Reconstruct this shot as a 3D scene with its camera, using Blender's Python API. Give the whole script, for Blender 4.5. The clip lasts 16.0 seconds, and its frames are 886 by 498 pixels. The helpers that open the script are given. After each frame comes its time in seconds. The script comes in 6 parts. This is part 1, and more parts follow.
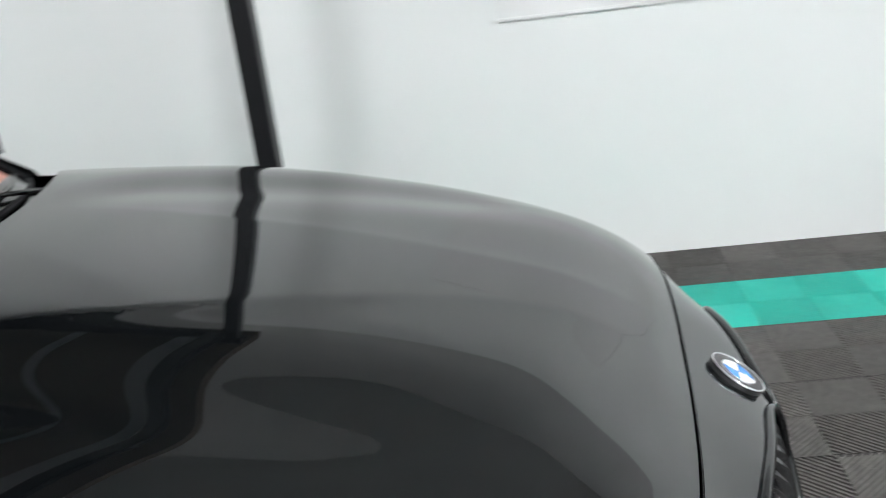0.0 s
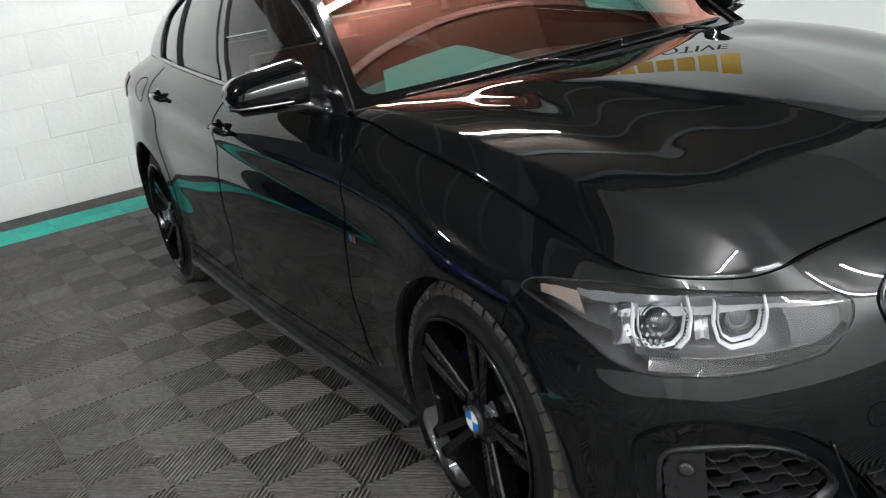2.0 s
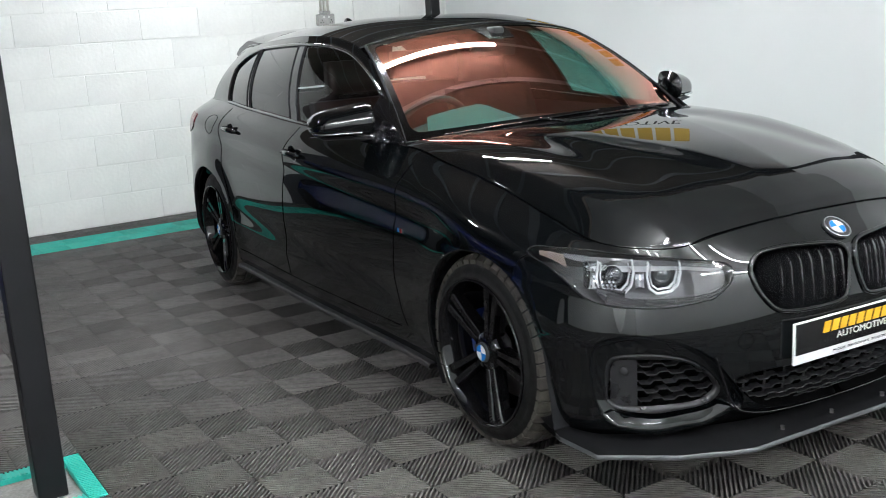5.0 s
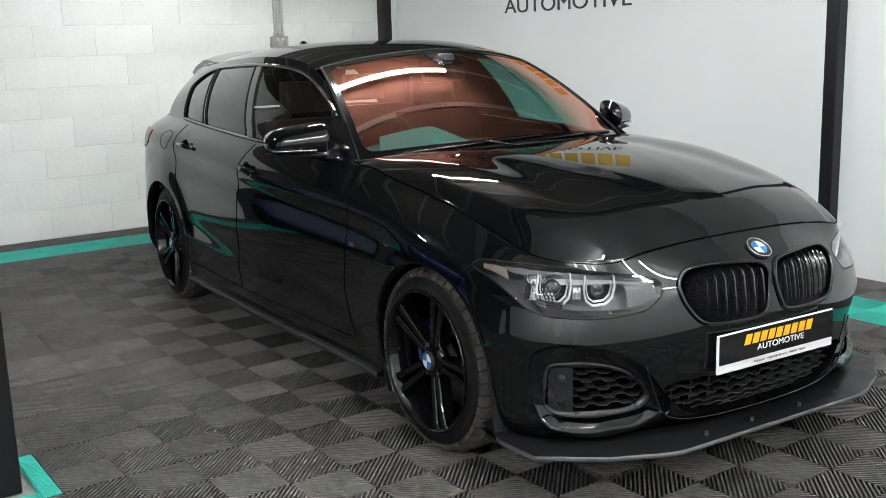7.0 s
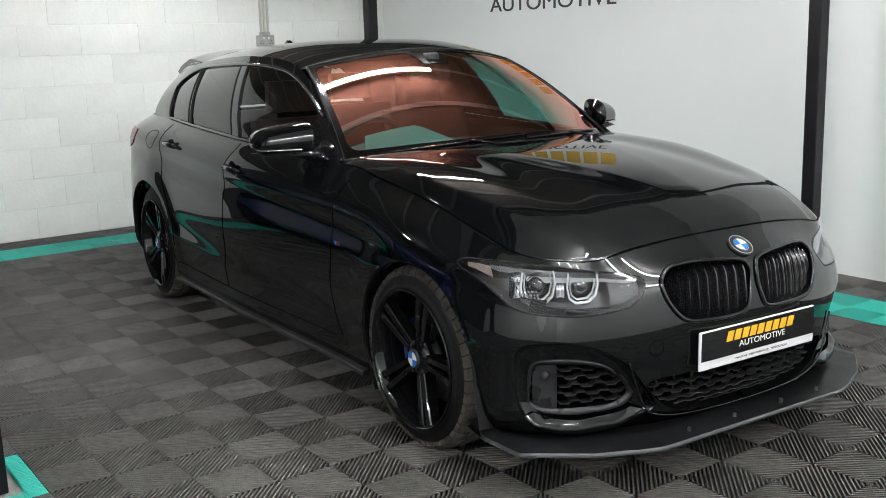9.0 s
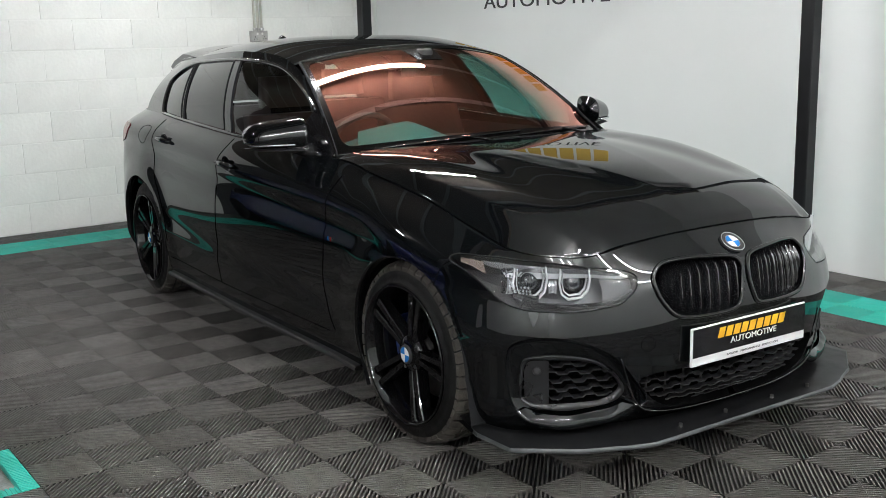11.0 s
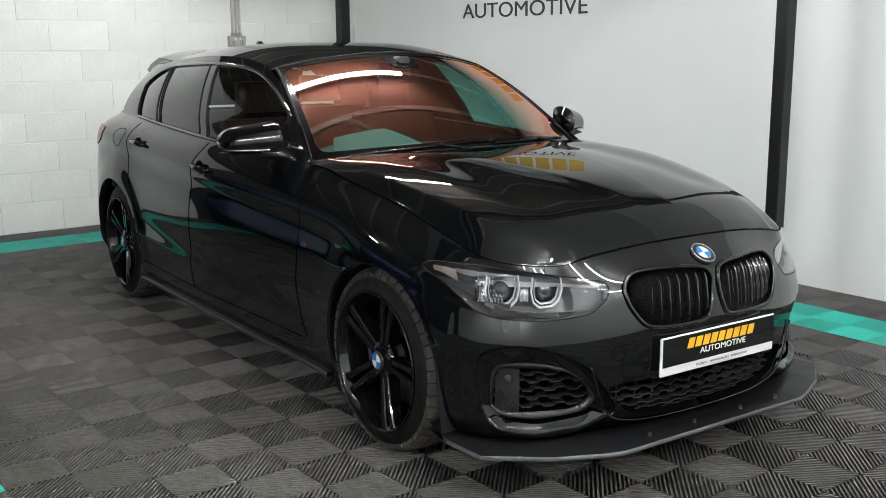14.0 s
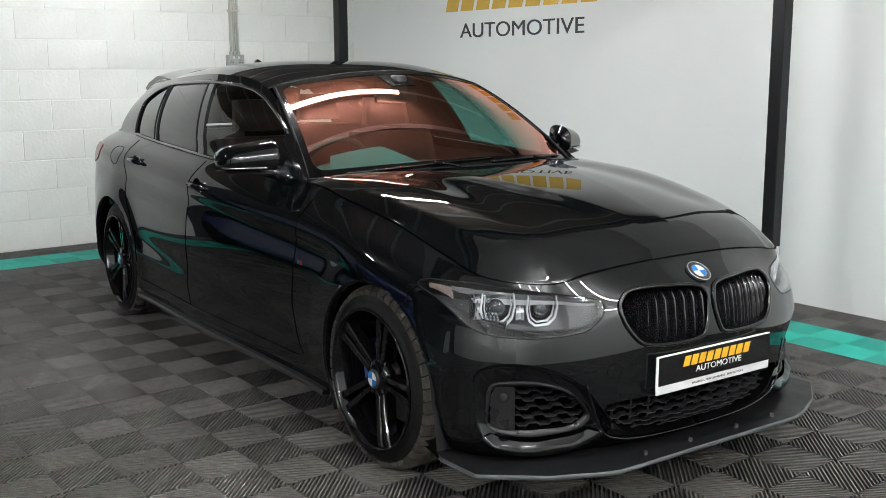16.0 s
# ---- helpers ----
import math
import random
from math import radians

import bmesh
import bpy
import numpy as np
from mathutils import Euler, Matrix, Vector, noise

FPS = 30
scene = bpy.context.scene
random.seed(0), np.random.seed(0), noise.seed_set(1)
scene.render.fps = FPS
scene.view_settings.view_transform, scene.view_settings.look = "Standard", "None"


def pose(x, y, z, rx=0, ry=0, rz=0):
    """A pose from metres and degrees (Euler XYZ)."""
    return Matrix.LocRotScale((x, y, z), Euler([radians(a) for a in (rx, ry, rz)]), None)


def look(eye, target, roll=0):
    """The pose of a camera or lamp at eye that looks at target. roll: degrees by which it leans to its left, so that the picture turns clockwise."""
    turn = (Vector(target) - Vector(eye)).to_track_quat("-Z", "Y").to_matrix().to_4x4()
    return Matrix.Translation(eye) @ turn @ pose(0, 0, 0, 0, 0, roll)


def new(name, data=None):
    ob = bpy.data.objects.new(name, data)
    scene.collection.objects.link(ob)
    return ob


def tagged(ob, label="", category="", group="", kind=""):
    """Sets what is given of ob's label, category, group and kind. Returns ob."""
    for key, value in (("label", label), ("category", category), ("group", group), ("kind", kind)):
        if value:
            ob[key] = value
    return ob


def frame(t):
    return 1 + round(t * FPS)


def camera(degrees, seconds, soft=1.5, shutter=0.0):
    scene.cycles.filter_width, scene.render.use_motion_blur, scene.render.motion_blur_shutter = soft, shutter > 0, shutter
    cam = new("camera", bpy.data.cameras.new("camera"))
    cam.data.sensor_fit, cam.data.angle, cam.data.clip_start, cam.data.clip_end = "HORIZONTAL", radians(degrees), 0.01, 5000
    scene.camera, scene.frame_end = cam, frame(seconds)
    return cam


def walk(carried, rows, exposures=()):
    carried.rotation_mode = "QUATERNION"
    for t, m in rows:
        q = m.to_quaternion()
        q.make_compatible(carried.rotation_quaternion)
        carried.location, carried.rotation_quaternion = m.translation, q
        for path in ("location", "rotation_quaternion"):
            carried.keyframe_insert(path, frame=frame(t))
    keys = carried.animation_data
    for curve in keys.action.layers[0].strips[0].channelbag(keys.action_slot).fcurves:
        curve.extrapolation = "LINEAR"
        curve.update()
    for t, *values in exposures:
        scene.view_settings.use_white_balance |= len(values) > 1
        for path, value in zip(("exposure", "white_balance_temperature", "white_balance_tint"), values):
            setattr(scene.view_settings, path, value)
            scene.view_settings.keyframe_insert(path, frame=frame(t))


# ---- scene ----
cam = camera(47.6, 16.0, soft=0.5, shutter=0.3)
PATH = [
    (0, (0.984, -0.209, 1.344), (0.758, 1.679, 0.723), -7.59),
    (0.2, (1.126, -0.217, 1.324), (0.589, 1.608, 0.706), -7.93),
    (0.4, (1.245, -0.247, 1.322), (0.454, 1.481, 0.697), -8.11),
    (0.6, (1.358, -0.299, 1.328), (0.364, 1.326, 0.717), -8.31),
    (0.8, (1.461, -0.368, 1.321), (0.3, 1.142, 0.713), -8.65),
    (1, (1.57, -0.451, 1.306), (0.274, 0.946, 0.699), -8.5),
    (1.5, (1.91, -0.571, 1.332), (0.345, 0.517, 0.728), -9.0),
    (2, (2.204, -0.671, 1.344), (0.534, 0.253, 0.747), -9.0),
    (2.5, (2.408, -0.866, 1.348), (0.7, 0.006, 0.781), -8.6),
    (3, (2.622, -0.963, 1.355), (0.895, -0.108, 0.819), -8.3),
    (3.5, (2.795, -1.029, 1.349), (1.064, -0.169, 0.835), -7.5),
    (4, (2.865, -1.148, 1.375), (1.148, -0.239, 0.898), -6.6),
    (4.5, (2.908, -1.33, 1.363), (1.223, -0.356, 0.903), -5.1),
    (5, (3.004, -1.404, 1.364), (1.349, -0.374, 0.919), -3.6),
    (5.2, (3.057, -1.401, 1.366), (1.412, -0.353, 0.923), -3.2),
    (7.5, (3.149, -1.525, 1.36), (1.549, -0.392, 0.965), -1.7),
    (8, (3.155, -1.523, 1.361), (1.558, -0.387, 0.963), -1.7),
    (8.5, (3.158, -1.512, 1.36), (1.564, -0.372, 0.959), -1.7),
    (9, (3.166, -1.512, 1.366), (1.578, -0.366, 0.962), -1.8),
    (11.5, (3.17, -1.516, 1.361), (1.595, -0.353, 0.95), -1.3),
    (12, (3.167, -1.528, 1.359), (1.599, -0.357, 0.949), -1.0),
    (12.5, (3.164, -1.521, 1.355), (1.599, -0.345, 0.946), -0.7),
    (13, (3.167, -1.516, 1.356), (1.606, -0.334, 0.949), -0.6),
    (13.5, (3.176, -1.516, 1.358), (1.619, -0.326, 0.957), -0.5),
    (14, (3.183, -1.509, 1.357), (1.629, -0.313, 0.964), -0.4),
    (14.5, (3.192, -1.509, 1.358), (1.638, -0.309, 0.975), -0.4),
    (15, (3.192, -1.497, 1.355), (1.636, -0.297, 0.983), -0.4),
    (15.5, (3.191, -1.499, 1.358), (1.633, -0.298, 0.996), -0.4),
    (16, (3.19, -1.505, 1.356), (1.633, -0.302, 0.999), -0.3),
]
walk(cam, [(t, look(eye, target, roll)) for t, eye, target, roll in PATH],
     exposures=((0.0, 0.04, 6300, 10), (1.0, 0.24, 6350, 10), (3.5, 0.17, 6450, 10), (4.4, 0.13, 6500, 10), (5.0, 0.20, 6200, 10), (7.5, 0.0, 6400, 10), (16.0, -0.06, 6450, 10)))

# ---- light, exposure ----
scene.view_settings.exposure = 0.0
world = bpy.data.worlds.new("world")
scene.world = world
world.use_nodes = True
world.node_tree.nodes["Background"].inputs[0].default_value = (0.8, 0.9, 1.0, 1)
world.node_tree.nodes["Background"].inputs[1].default_value = 0.05

LAMP_GLOW = 172.0
# (x, y, z, half-length) of the strip lamps, all across the bay; the last six hang over the open end,
# the last five of these are unseen fill lamps, added to brighten the front
LAMPS = ((-1.30, 1.20, 2.44, 0.75), (-3.60, 1.20, 2.44, 0.16), (-1.90, -1.50, 2.44, 0.16), (1.65, -0.10, 3.40, 0.85), (4.00, 0.90, 3.40, 0.90),
         (5.70, 0.90, 3.40, 0.90), (2.80, -4.70, 3.40, 0.80), (4.20, -4.70, 3.40, 0.80), (5.60, -4.70, 3.40, 0.80))


# ---- materials ----
def nodes_of(name):
    m = bpy.data.materials.new(name)
    m.use_nodes = True
    return m, m.node_tree.nodes, m.node_tree.links, m.node_tree.nodes["Principled BSDF"]


def surface(name, color, rough=0.5, metal=0.0, coat=0.0, vary=0.0, scale=8.0, rough_vary=0.0, bump=0.0, bump_scale=60.0,
            per_object=0.0, fine=0.0, spec=0.5, stretch=(1, 1, 1)):
    """A plain surface with variation at two scales, wear in the gloss and a fine relief."""
    m, nodes, links, b = nodes_of(name)
    b.inputs["Base Color"].default_value = (*color, 1)
    b.inputs["Roughness"].default_value = rough
    b.inputs["Metallic"].default_value = metal
    b.inputs["Coat Weight"].default_value = coat
    b.inputs["Coat Roughness"].default_value = 0.02
    b.inputs["Coat IOR"].default_value = 1.58
    b.inputs["Specular IOR Level"].default_value = spec
    co = nodes.new("ShaderNodeTexCoord")
    mp = nodes.new("ShaderNodeMapping")
    mp.inputs["Scale"].default_value = stretch
    links.new(co.outputs["Object"], mp.inputs["Vector"])
    def noise_tex(s, detail=5):
        n = nodes.new("ShaderNodeTexNoise")
        n.inputs["Scale"].default_value = s
        n.inputs["Detail"].default_value = detail
        links.new(mp.outputs["Vector"], n.inputs["Vector"])
        return n.outputs["Fac"]
    def spread(socket, low, high):
        r = nodes.new("ShaderNodeMapRange")
        r.inputs["From Min"].default_value, r.inputs["From Max"].default_value = 0.3, 0.7
        r.inputs["To Min"].default_value, r.inputs["To Max"].default_value = low, high
        links.new(socket, r.inputs["Value"])
        return r.outputs["Result"]
    def times(a, c):
        n = nodes.new("ShaderNodeMath")
        n.operation = "MULTIPLY"
        links.new(a, n.inputs[0])
        links.new(c, n.inputs[1])
        return n.outputs[0]
    if vary or per_object or fine:
        value = spread(noise_tex(scale), 1 - vary, 1 + vary)
        if fine:
            value = times(value, spread(noise_tex(scale * 14, 3), 1 - fine, 1 + fine))
        if per_object:
            info = nodes.new("ShaderNodeObjectInfo")
            r = nodes.new("ShaderNodeMapRange")
            r.inputs["To Min"].default_value, r.inputs["To Max"].default_value = 1 - per_object, 1 + per_object
            links.new(info.outputs["Random"], r.inputs["Value"])
            value = times(value, r.outputs["Result"])
        mix = nodes.new("ShaderNodeMix")
        mix.data_type, mix.blend_type = "RGBA", "MULTIPLY"
        mix.inputs["Factor"].default_value = 1
        mix.inputs["A"].default_value = (*color, 1)
        links.new(value, mix.inputs["B"])
        links.new(mix.outputs["Result"], b.inputs["Base Color"])
    if rough_vary:
        links.new(spread(noise_tex(scale * 2.3), max(0.0, rough - rough_vary), rough + rough_vary), b.inputs["Roughness"])
    if bump:
        bp = nodes.new("ShaderNodeBump")
        bp.inputs["Strength"].default_value = bump
        bp.inputs["Distance"].default_value = 0.002
        links.new(noise_tex(bump_scale, 6), bp.inputs["Height"])
        links.new(bp.outputs["Normal"], b.inputs["Normal"])
    return m


PAINT = surface("black_car_paint", (0.0022, 0.0028, 0.0032), 0.34, coat=1.0, spec=0.0)
GLOSS_BLACK = surface("gloss_black_plastic", (0.006, 0.006, 0.007), 0.12, coat=0.6)
SATIN_BLACK = surface("satin_black_plastic", (0.018, 0.018, 0.019), 0.42, bump=0.15, bump_scale=300, rough_vary=0.08)
MATT_BLACK = surface("matt_black_plastic", (0.006, 0.006, 0.007), 0.7, spec=0.2)
FRIT = surface("black_printed_border", (0.003, 0.003, 0.003), 0.12, spec=0.3)
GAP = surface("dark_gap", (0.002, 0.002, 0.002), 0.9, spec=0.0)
RUBBER = surface("tyre_rubber", (0.007, 0.0068, 0.0066), 0.55, vary=0.3, scale=14, bump=0.4, bump_scale=120, rough_vary=0.1, spec=0.18)
TREAD = surface("dusty_tread_rubber", (0.044, 0.038, 0.032), 0.8, vary=0.45, scale=22, bump=0.6, bump_scale=150, fine=0.2)
RIM = surface("gloss_black_alloy", (0.004, 0.004, 0.0045), 0.3, coat=0.8, spec=0.0)
STEEL = surface("brake_steel", (0.30, 0.29, 0.28), 0.35, 1.0, vary=0.2, scale=20)
CALIPER_BLUE = surface("blue_caliper_paint", (0.012, 0.035, 0.18), 0.3, coat=0.5)
CHROME = surface("chrome", (0.75, 0.76, 0.78), 0.08, 1.0)
SILVER = surface("silver_trim", (0.55, 0.56, 0.58), 0.22, 1.0)
WHITE_PLASTIC = surface("white_plastic", (0.78, 0.78, 0.77), 0.35)
COVER_GREY = surface("pale_grey_cover", (0.36, 0.37, 0.37), 0.5, vary=0.06, scale=9)
LOGO_BLUE = surface("enamel_blue", (0.02, 0.19, 0.55), 0.25, coat=0.5)
LOGO_WHITE = surface("enamel_white", (0.80, 0.81, 0.82), 0.25, coat=0.5)
SPLITTER = surface("splitter_black_plastic", (0.007, 0.007, 0.0075), 0.34, rough_vary=0.05, scale=10, spec=0.15)
SPLITTER_EDGE = surface("scuffed_grey_edge", (0.075, 0.078, 0.082), 0.45, vary=0.25, scale=18)
POST = surface("black_powder_coat", (0.008, 0.008, 0.009), 0.40, bump=0.1, bump_scale=250, vary=0.2, spec=0.3)
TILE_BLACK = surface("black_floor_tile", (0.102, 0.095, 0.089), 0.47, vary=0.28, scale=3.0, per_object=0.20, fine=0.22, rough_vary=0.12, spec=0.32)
TILE_TEAL = surface("teal_floor_tile", (0.035, 0.50, 0.40), 0.45, vary=0.10, scale=4.0, per_object=0.06, fine=0.06, rough_vary=0.1)
CONCRETE = surface("bare_concrete", (0.30, 0.29, 0.27), 0.85, vary=0.3, scale=7, bump=0.6, bump_scale=70, fine=0.15)
BLOCK = surface("white_painted_block", (0.80, 0.81, 0.775), 0.62, vary=0.04, scale=3, per_object=0.025, bump=1.0, bump_scale=38, fine=0.025)
PLASTER = surface("white_painted_plaster", (0.80, 0.815, 0.80), 0.42, vary=0.03, scale=0.9, bump=0.12, bump_scale=25, rough_vary=0.08)
DECK = surface("brown_deck", (0.085, 0.064, 0.048), 0.7, vary=0.25, scale=1.5, fine=0.12)
CEILING = surface("grey_ceiling_board", (0.72, 0.71, 0.70), 0.7, vary=0.06, scale=0.8, bump=0.15)
JOIST = surface("grey_steel_joist", (0.22, 0.225, 0.23), 0.5, vary=0.1, scale=3)
DARK_WALL = surface("dark_painted_wall", (0.05, 0.052, 0.055), 0.6, vary=0.15, scale=1.2, bump=0.2)
GREY_WALL = surface("grey_upper_wall", (0.48, 0.48, 0.47), 0.6, vary=0.08, scale=1.2, bump=0.2)
CONDUIT = surface("cream_conduit", (0.62, 0.60, 0.54), 0.4)
GALV = surface("galvanised_steel", (0.46, 0.46, 0.45), 0.38, 0.8, vary=0.12, scale=30)
GOLD = surface("gold_vinyl", (0.62, 0.40, 0.06), 0.3, 0.35)
INK = surface("dark_vinyl", (0.03, 0.03, 0.032), 0.4)
SEAT_RED = surface("dark_red_leather", (0.030, 0.013, 0.011), 0.45, vary=0.12, scale=6, bump=0.2)
CABIN = surface("dark_cabin_plastic", (0.018, 0.018, 0.019), 0.6, bump=0.2, bump_scale=200)
RED_LENS = surface("red_tail_lamp", (0.45, 0.020, 0.022), 0.25, coat=0.2)


def glass(name, tint, tint_gloss, gloss, rough=0.0, grey=0.0):
    """A pane: a share of clear, tinted passage and a share of tinted mirror, more of it at grazing angles."""
    m, nodes, links, b = nodes_of(name)
    nodes.remove(b)
    out = nodes["Material Output"]
    tr = nodes.new("ShaderNodeBsdfTransparent")
    tr.inputs["Color"].default_value = (*tint, 1)
    gl = nodes.new("ShaderNodeBsdfGlossy")
    gl.inputs["Color"].default_value = (*tint_gloss, 1)
    gl.inputs["Roughness"].default_value = rough
    lw = nodes.new("ShaderNodeLayerWeight")
    lw.inputs["Blend"].default_value = 0.5
    fr = nodes.new("ShaderNodeMath")
    fr.operation = "POWER"
    fr.inputs[1].default_value = 5.0
    links.new(lw.outputs["Facing"], fr.inputs[0])
    ad = nodes.new("ShaderNodeMath")
    ad.operation, ad.use_clamp = "ADD", True
    ad.inputs[1].default_value = gloss + 0.04
    links.new(fr.outputs[0], ad.inputs[0])
    mx = nodes.new("ShaderNodeMixShader")
    links.new(ad.outputs[0], mx.inputs[0])
    links.new(tr.outputs[0], mx.inputs[1])
    links.new(gl.outputs[0], mx.inputs[2])
    links.new(mx.outputs[0], out.inputs[0])
    return m


WINDSCREEN = glass("colour_shifting_windscreen", (0.26, 0.86, 0.74), (1.0, 0.47, 0.38), 0.44)
SIDE_GLASS = glass("tinted_glass", (0.62, 0.68, 0.66), (1, 1, 1), 0.03)
PRIVACY = glass("privacy_glass", (0.012, 0.012, 0.012), (1, 1, 1), 0.04)
LENS = glass("clear_lamp_lens", (0.93, 0.94, 0.95), (1, 1, 1), 0.02)


GLOW, _n, _l, _b = nodes_of("lamp_glow")
_b.inputs["Emission Color"].default_value = (0.99, 1.0, 1.01, 1)
_b.inputs["Emission Strength"].default_value = LAMP_GLOW


# ---- mesh helpers ----
def ob_from(name, bm, material, parent=None, label="", smooth=True, normals=True):
    me = bpy.data.meshes.new(name)
    if normals:
        bmesh.ops.recalc_face_normals(bm, faces=bm.faces)
    for f in bm.faces:
        f.smooth = smooth
    bm.to_mesh(me)
    bm.free()
    me.materials.append(material)
    ob = new(name, me)
    if parent is not None:
        ob.parent = parent
    if label:
        tagged(ob, label)
    return ob


def part(name, bm, material, parent, label="", smooth=True, angle=None):
    ob = ob_from(name, bm, material, parent, label, smooth)
    if angle is not None:
        ob.data.set_sharp_from_angle(angle=radians(angle))
    return ob


def thing(name, m, label, category, group="", kind=""):
    ob = new(name)
    ob.matrix_basis = m
    return tagged(ob, label, category, group, kind)


def box(bm, x0, x1, y0, y1, z0, z1, bevel=0.0, segments=1):
    made = bmesh.ops.create_cube(bm, size=1, matrix=Matrix.LocRotScale(((x0 + x1) / 2, (y0 + y1) / 2, (z0 + z1) / 2), None, (abs(x1 - x0), abs(y1 - y0), abs(z1 - z0))))
    if bevel:
        edges = {e for v in made["verts"] for e in v.link_edges}
        bmesh.ops.bevel(bm, geom=list(edges), offset=bevel, segments=segments, affect="EDGES", profile=0.5)
    return bm


def box_bm(*a, **k):
    return box(bmesh.new(), *a, **k)


def grid_bm(points, close_u=False, close_v=False, bm=None, keep=None):
    """A sheet from rows of points."""
    bm = bm or bmesh.new()
    rows = [[bm.verts.new(p) for p in row] for row in points]
    n, k = len(rows), len(rows[0])
    for i in range(n if close_u else n - 1):
        for j in range(k if close_v else k - 1):
            if keep is None or keep(i, j):
                try:
                    bm.faces.new((rows[i][j], rows[(i + 1) % n][j], rows[(i + 1) % n][(j + 1) % k], rows[i][(j + 1) % k]))
                except ValueError:
                    pass
    return bm


def tube(bm, points, radius, sides=8, closed=False, caps=True):
    """A round bar along a line of points."""
    pts = [Vector(p) for p in points]
    n = len(pts)
    up = None
    rings = []
    for i, p in enumerate(pts):
        a = pts[(i - 1) % n] if (i or closed) else p
        c = pts[(i + 1) % n] if (i < n - 1 or closed) else p
        d = (c - a).normalized()
        if up is None:
            up = d.orthogonal().normalized()
        up = (up - d * up.dot(d)).normalized()
        side = d.cross(up)
        r = radius[i] if isinstance(radius, (list, tuple)) else radius
        rings.append([bm.verts.new(p + r * (math.cos(2 * math.pi * k / sides) * up + math.sin(2 * math.pi * k / sides) * side)) for k in range(sides)])
    for i in range(n if closed else n - 1):
        for k in range(sides):
            bm.faces.new((rings[i][k], rings[(i + 1) % n][k], rings[(i + 1) % n][(k + 1) % sides], rings[i][(k + 1) % sides]))
    if caps and not closed:
        bm.faces.new(rings[0])
        bm.faces.new(rings[-1])
    return bm


def lathe(bm, profile, steps=64, axis="y", start=0.0, sweep=2 * math.pi):
    """Turns a profile of (radius, along) round an axis."""
    rows = []
    full = abs(sweep - 2 * math.pi) < 1e-6
    for i in range(steps if full else steps + 1):
        a = start + sweep * i / steps
        rows.append([(r * math.cos(a), h, r * math.sin(a)) if axis == "y" else ((r * math.cos(a), r * math.sin(a), h) if axis == "z" else (h, r * math.cos(a), r * math.sin(a))) for r, h in profile])
    return grid_bm(rows, close_u=full, bm=bm)


def spline(pts, u):
    """Catmull-Rom through the rows of pts; u counts rows."""
    pts = np.asarray(pts, float)
    n = len(pts)
    i = int(min(max(math.floor(u), 0), n - 2))
    t = u - i
    p1, p2 = pts[i], pts[i + 1]
    p0 = pts[i - 1] if i > 0 else 2 * p1 - p2
    p3 = pts[i + 2] if i + 2 < n else 2 * p2 - p1
    return 0.5 * (2 * p1 + (p2 - p0) * t + (2 * p0 - 5 * p1 + 4 * p2 - p3) * t * t + (3 * p1 - p0 - 3 * p2 + p3) * t ** 3)


def curve_at(xs, ys, x):
    """A smooth curve y(x) through points with rising x."""
    xs = list(xs)
    i = int(min(max(np.searchsorted(xs, x) - 1, 0), len(xs) - 2))
    def slope(k):
        if k == 0:
            return (ys[1] - ys[0]) / (xs[1] - xs[0])
        if k == len(xs) - 1:
            return (ys[-1] - ys[-2]) / (xs[-1] - xs[-2])
        return (ys[k + 1] - ys[k - 1]) / (xs[k + 1] - xs[k - 1])
    h = xs[i + 1] - xs[i]
    t = min(max((x - xs[i]) / h, 0), 1)
    return (2 * t ** 3 - 3 * t * t + 1) * ys[i] + (t ** 3 - 2 * t * t + t) * h * slope(i) + (-2 * t ** 3 + 3 * t * t) * ys[i + 1] + (t ** 3 - t * t) * h * slope(i + 1)


def lettering(name, words, material, parent, m, width, height, depth):
    """Raised words in the built-in font, fitted to a width and height round the origin of m, as one mesh under a thing."""
    curve = bpy.data.curves.new(name, "FONT")
    curve.body = words
    curve.size = 1.0
    curve.extrude = 0.01
    source = bpy.data.objects.new(name, curve)
    me = bpy.data.meshes.new_from_object(source)
    bpy.data.objects.remove(source)
    co = np.zeros(3 * len(me.vertices))
    me.vertices.foreach_get("co", co)
    co = co.reshape(-1, 3)
    lo, hi = co.min(0), co.max(0)
    co = (co - (lo + hi) / 2) / (hi - lo) * (width, height, depth)
    me.vertices.foreach_set("co", co.ravel())
    me.transform(m)
    me.materials.clear()
    me.materials.append(material)
    ob = new(name, me)
    ob.parent = parent
    return ob


# ---- the room ----
WALL_Y, WALL_X = 3.58, -4.70          # the plastered wall, the block wall
EAST, SOUTH = 6.6, -5.6
DECK_Z, DECK_END = 2.60, 0.06         # the low deck over the bay, and where it ends
HEIGHT = 3.60
UPPER_Z = 2.52                        # where the plastered wall changes from white to grey


def setting(name, bm, material, label, category):
    ob = ob_from(name, bm, material, smooth=False)
    return tagged(ob, label, category, kind="structure")


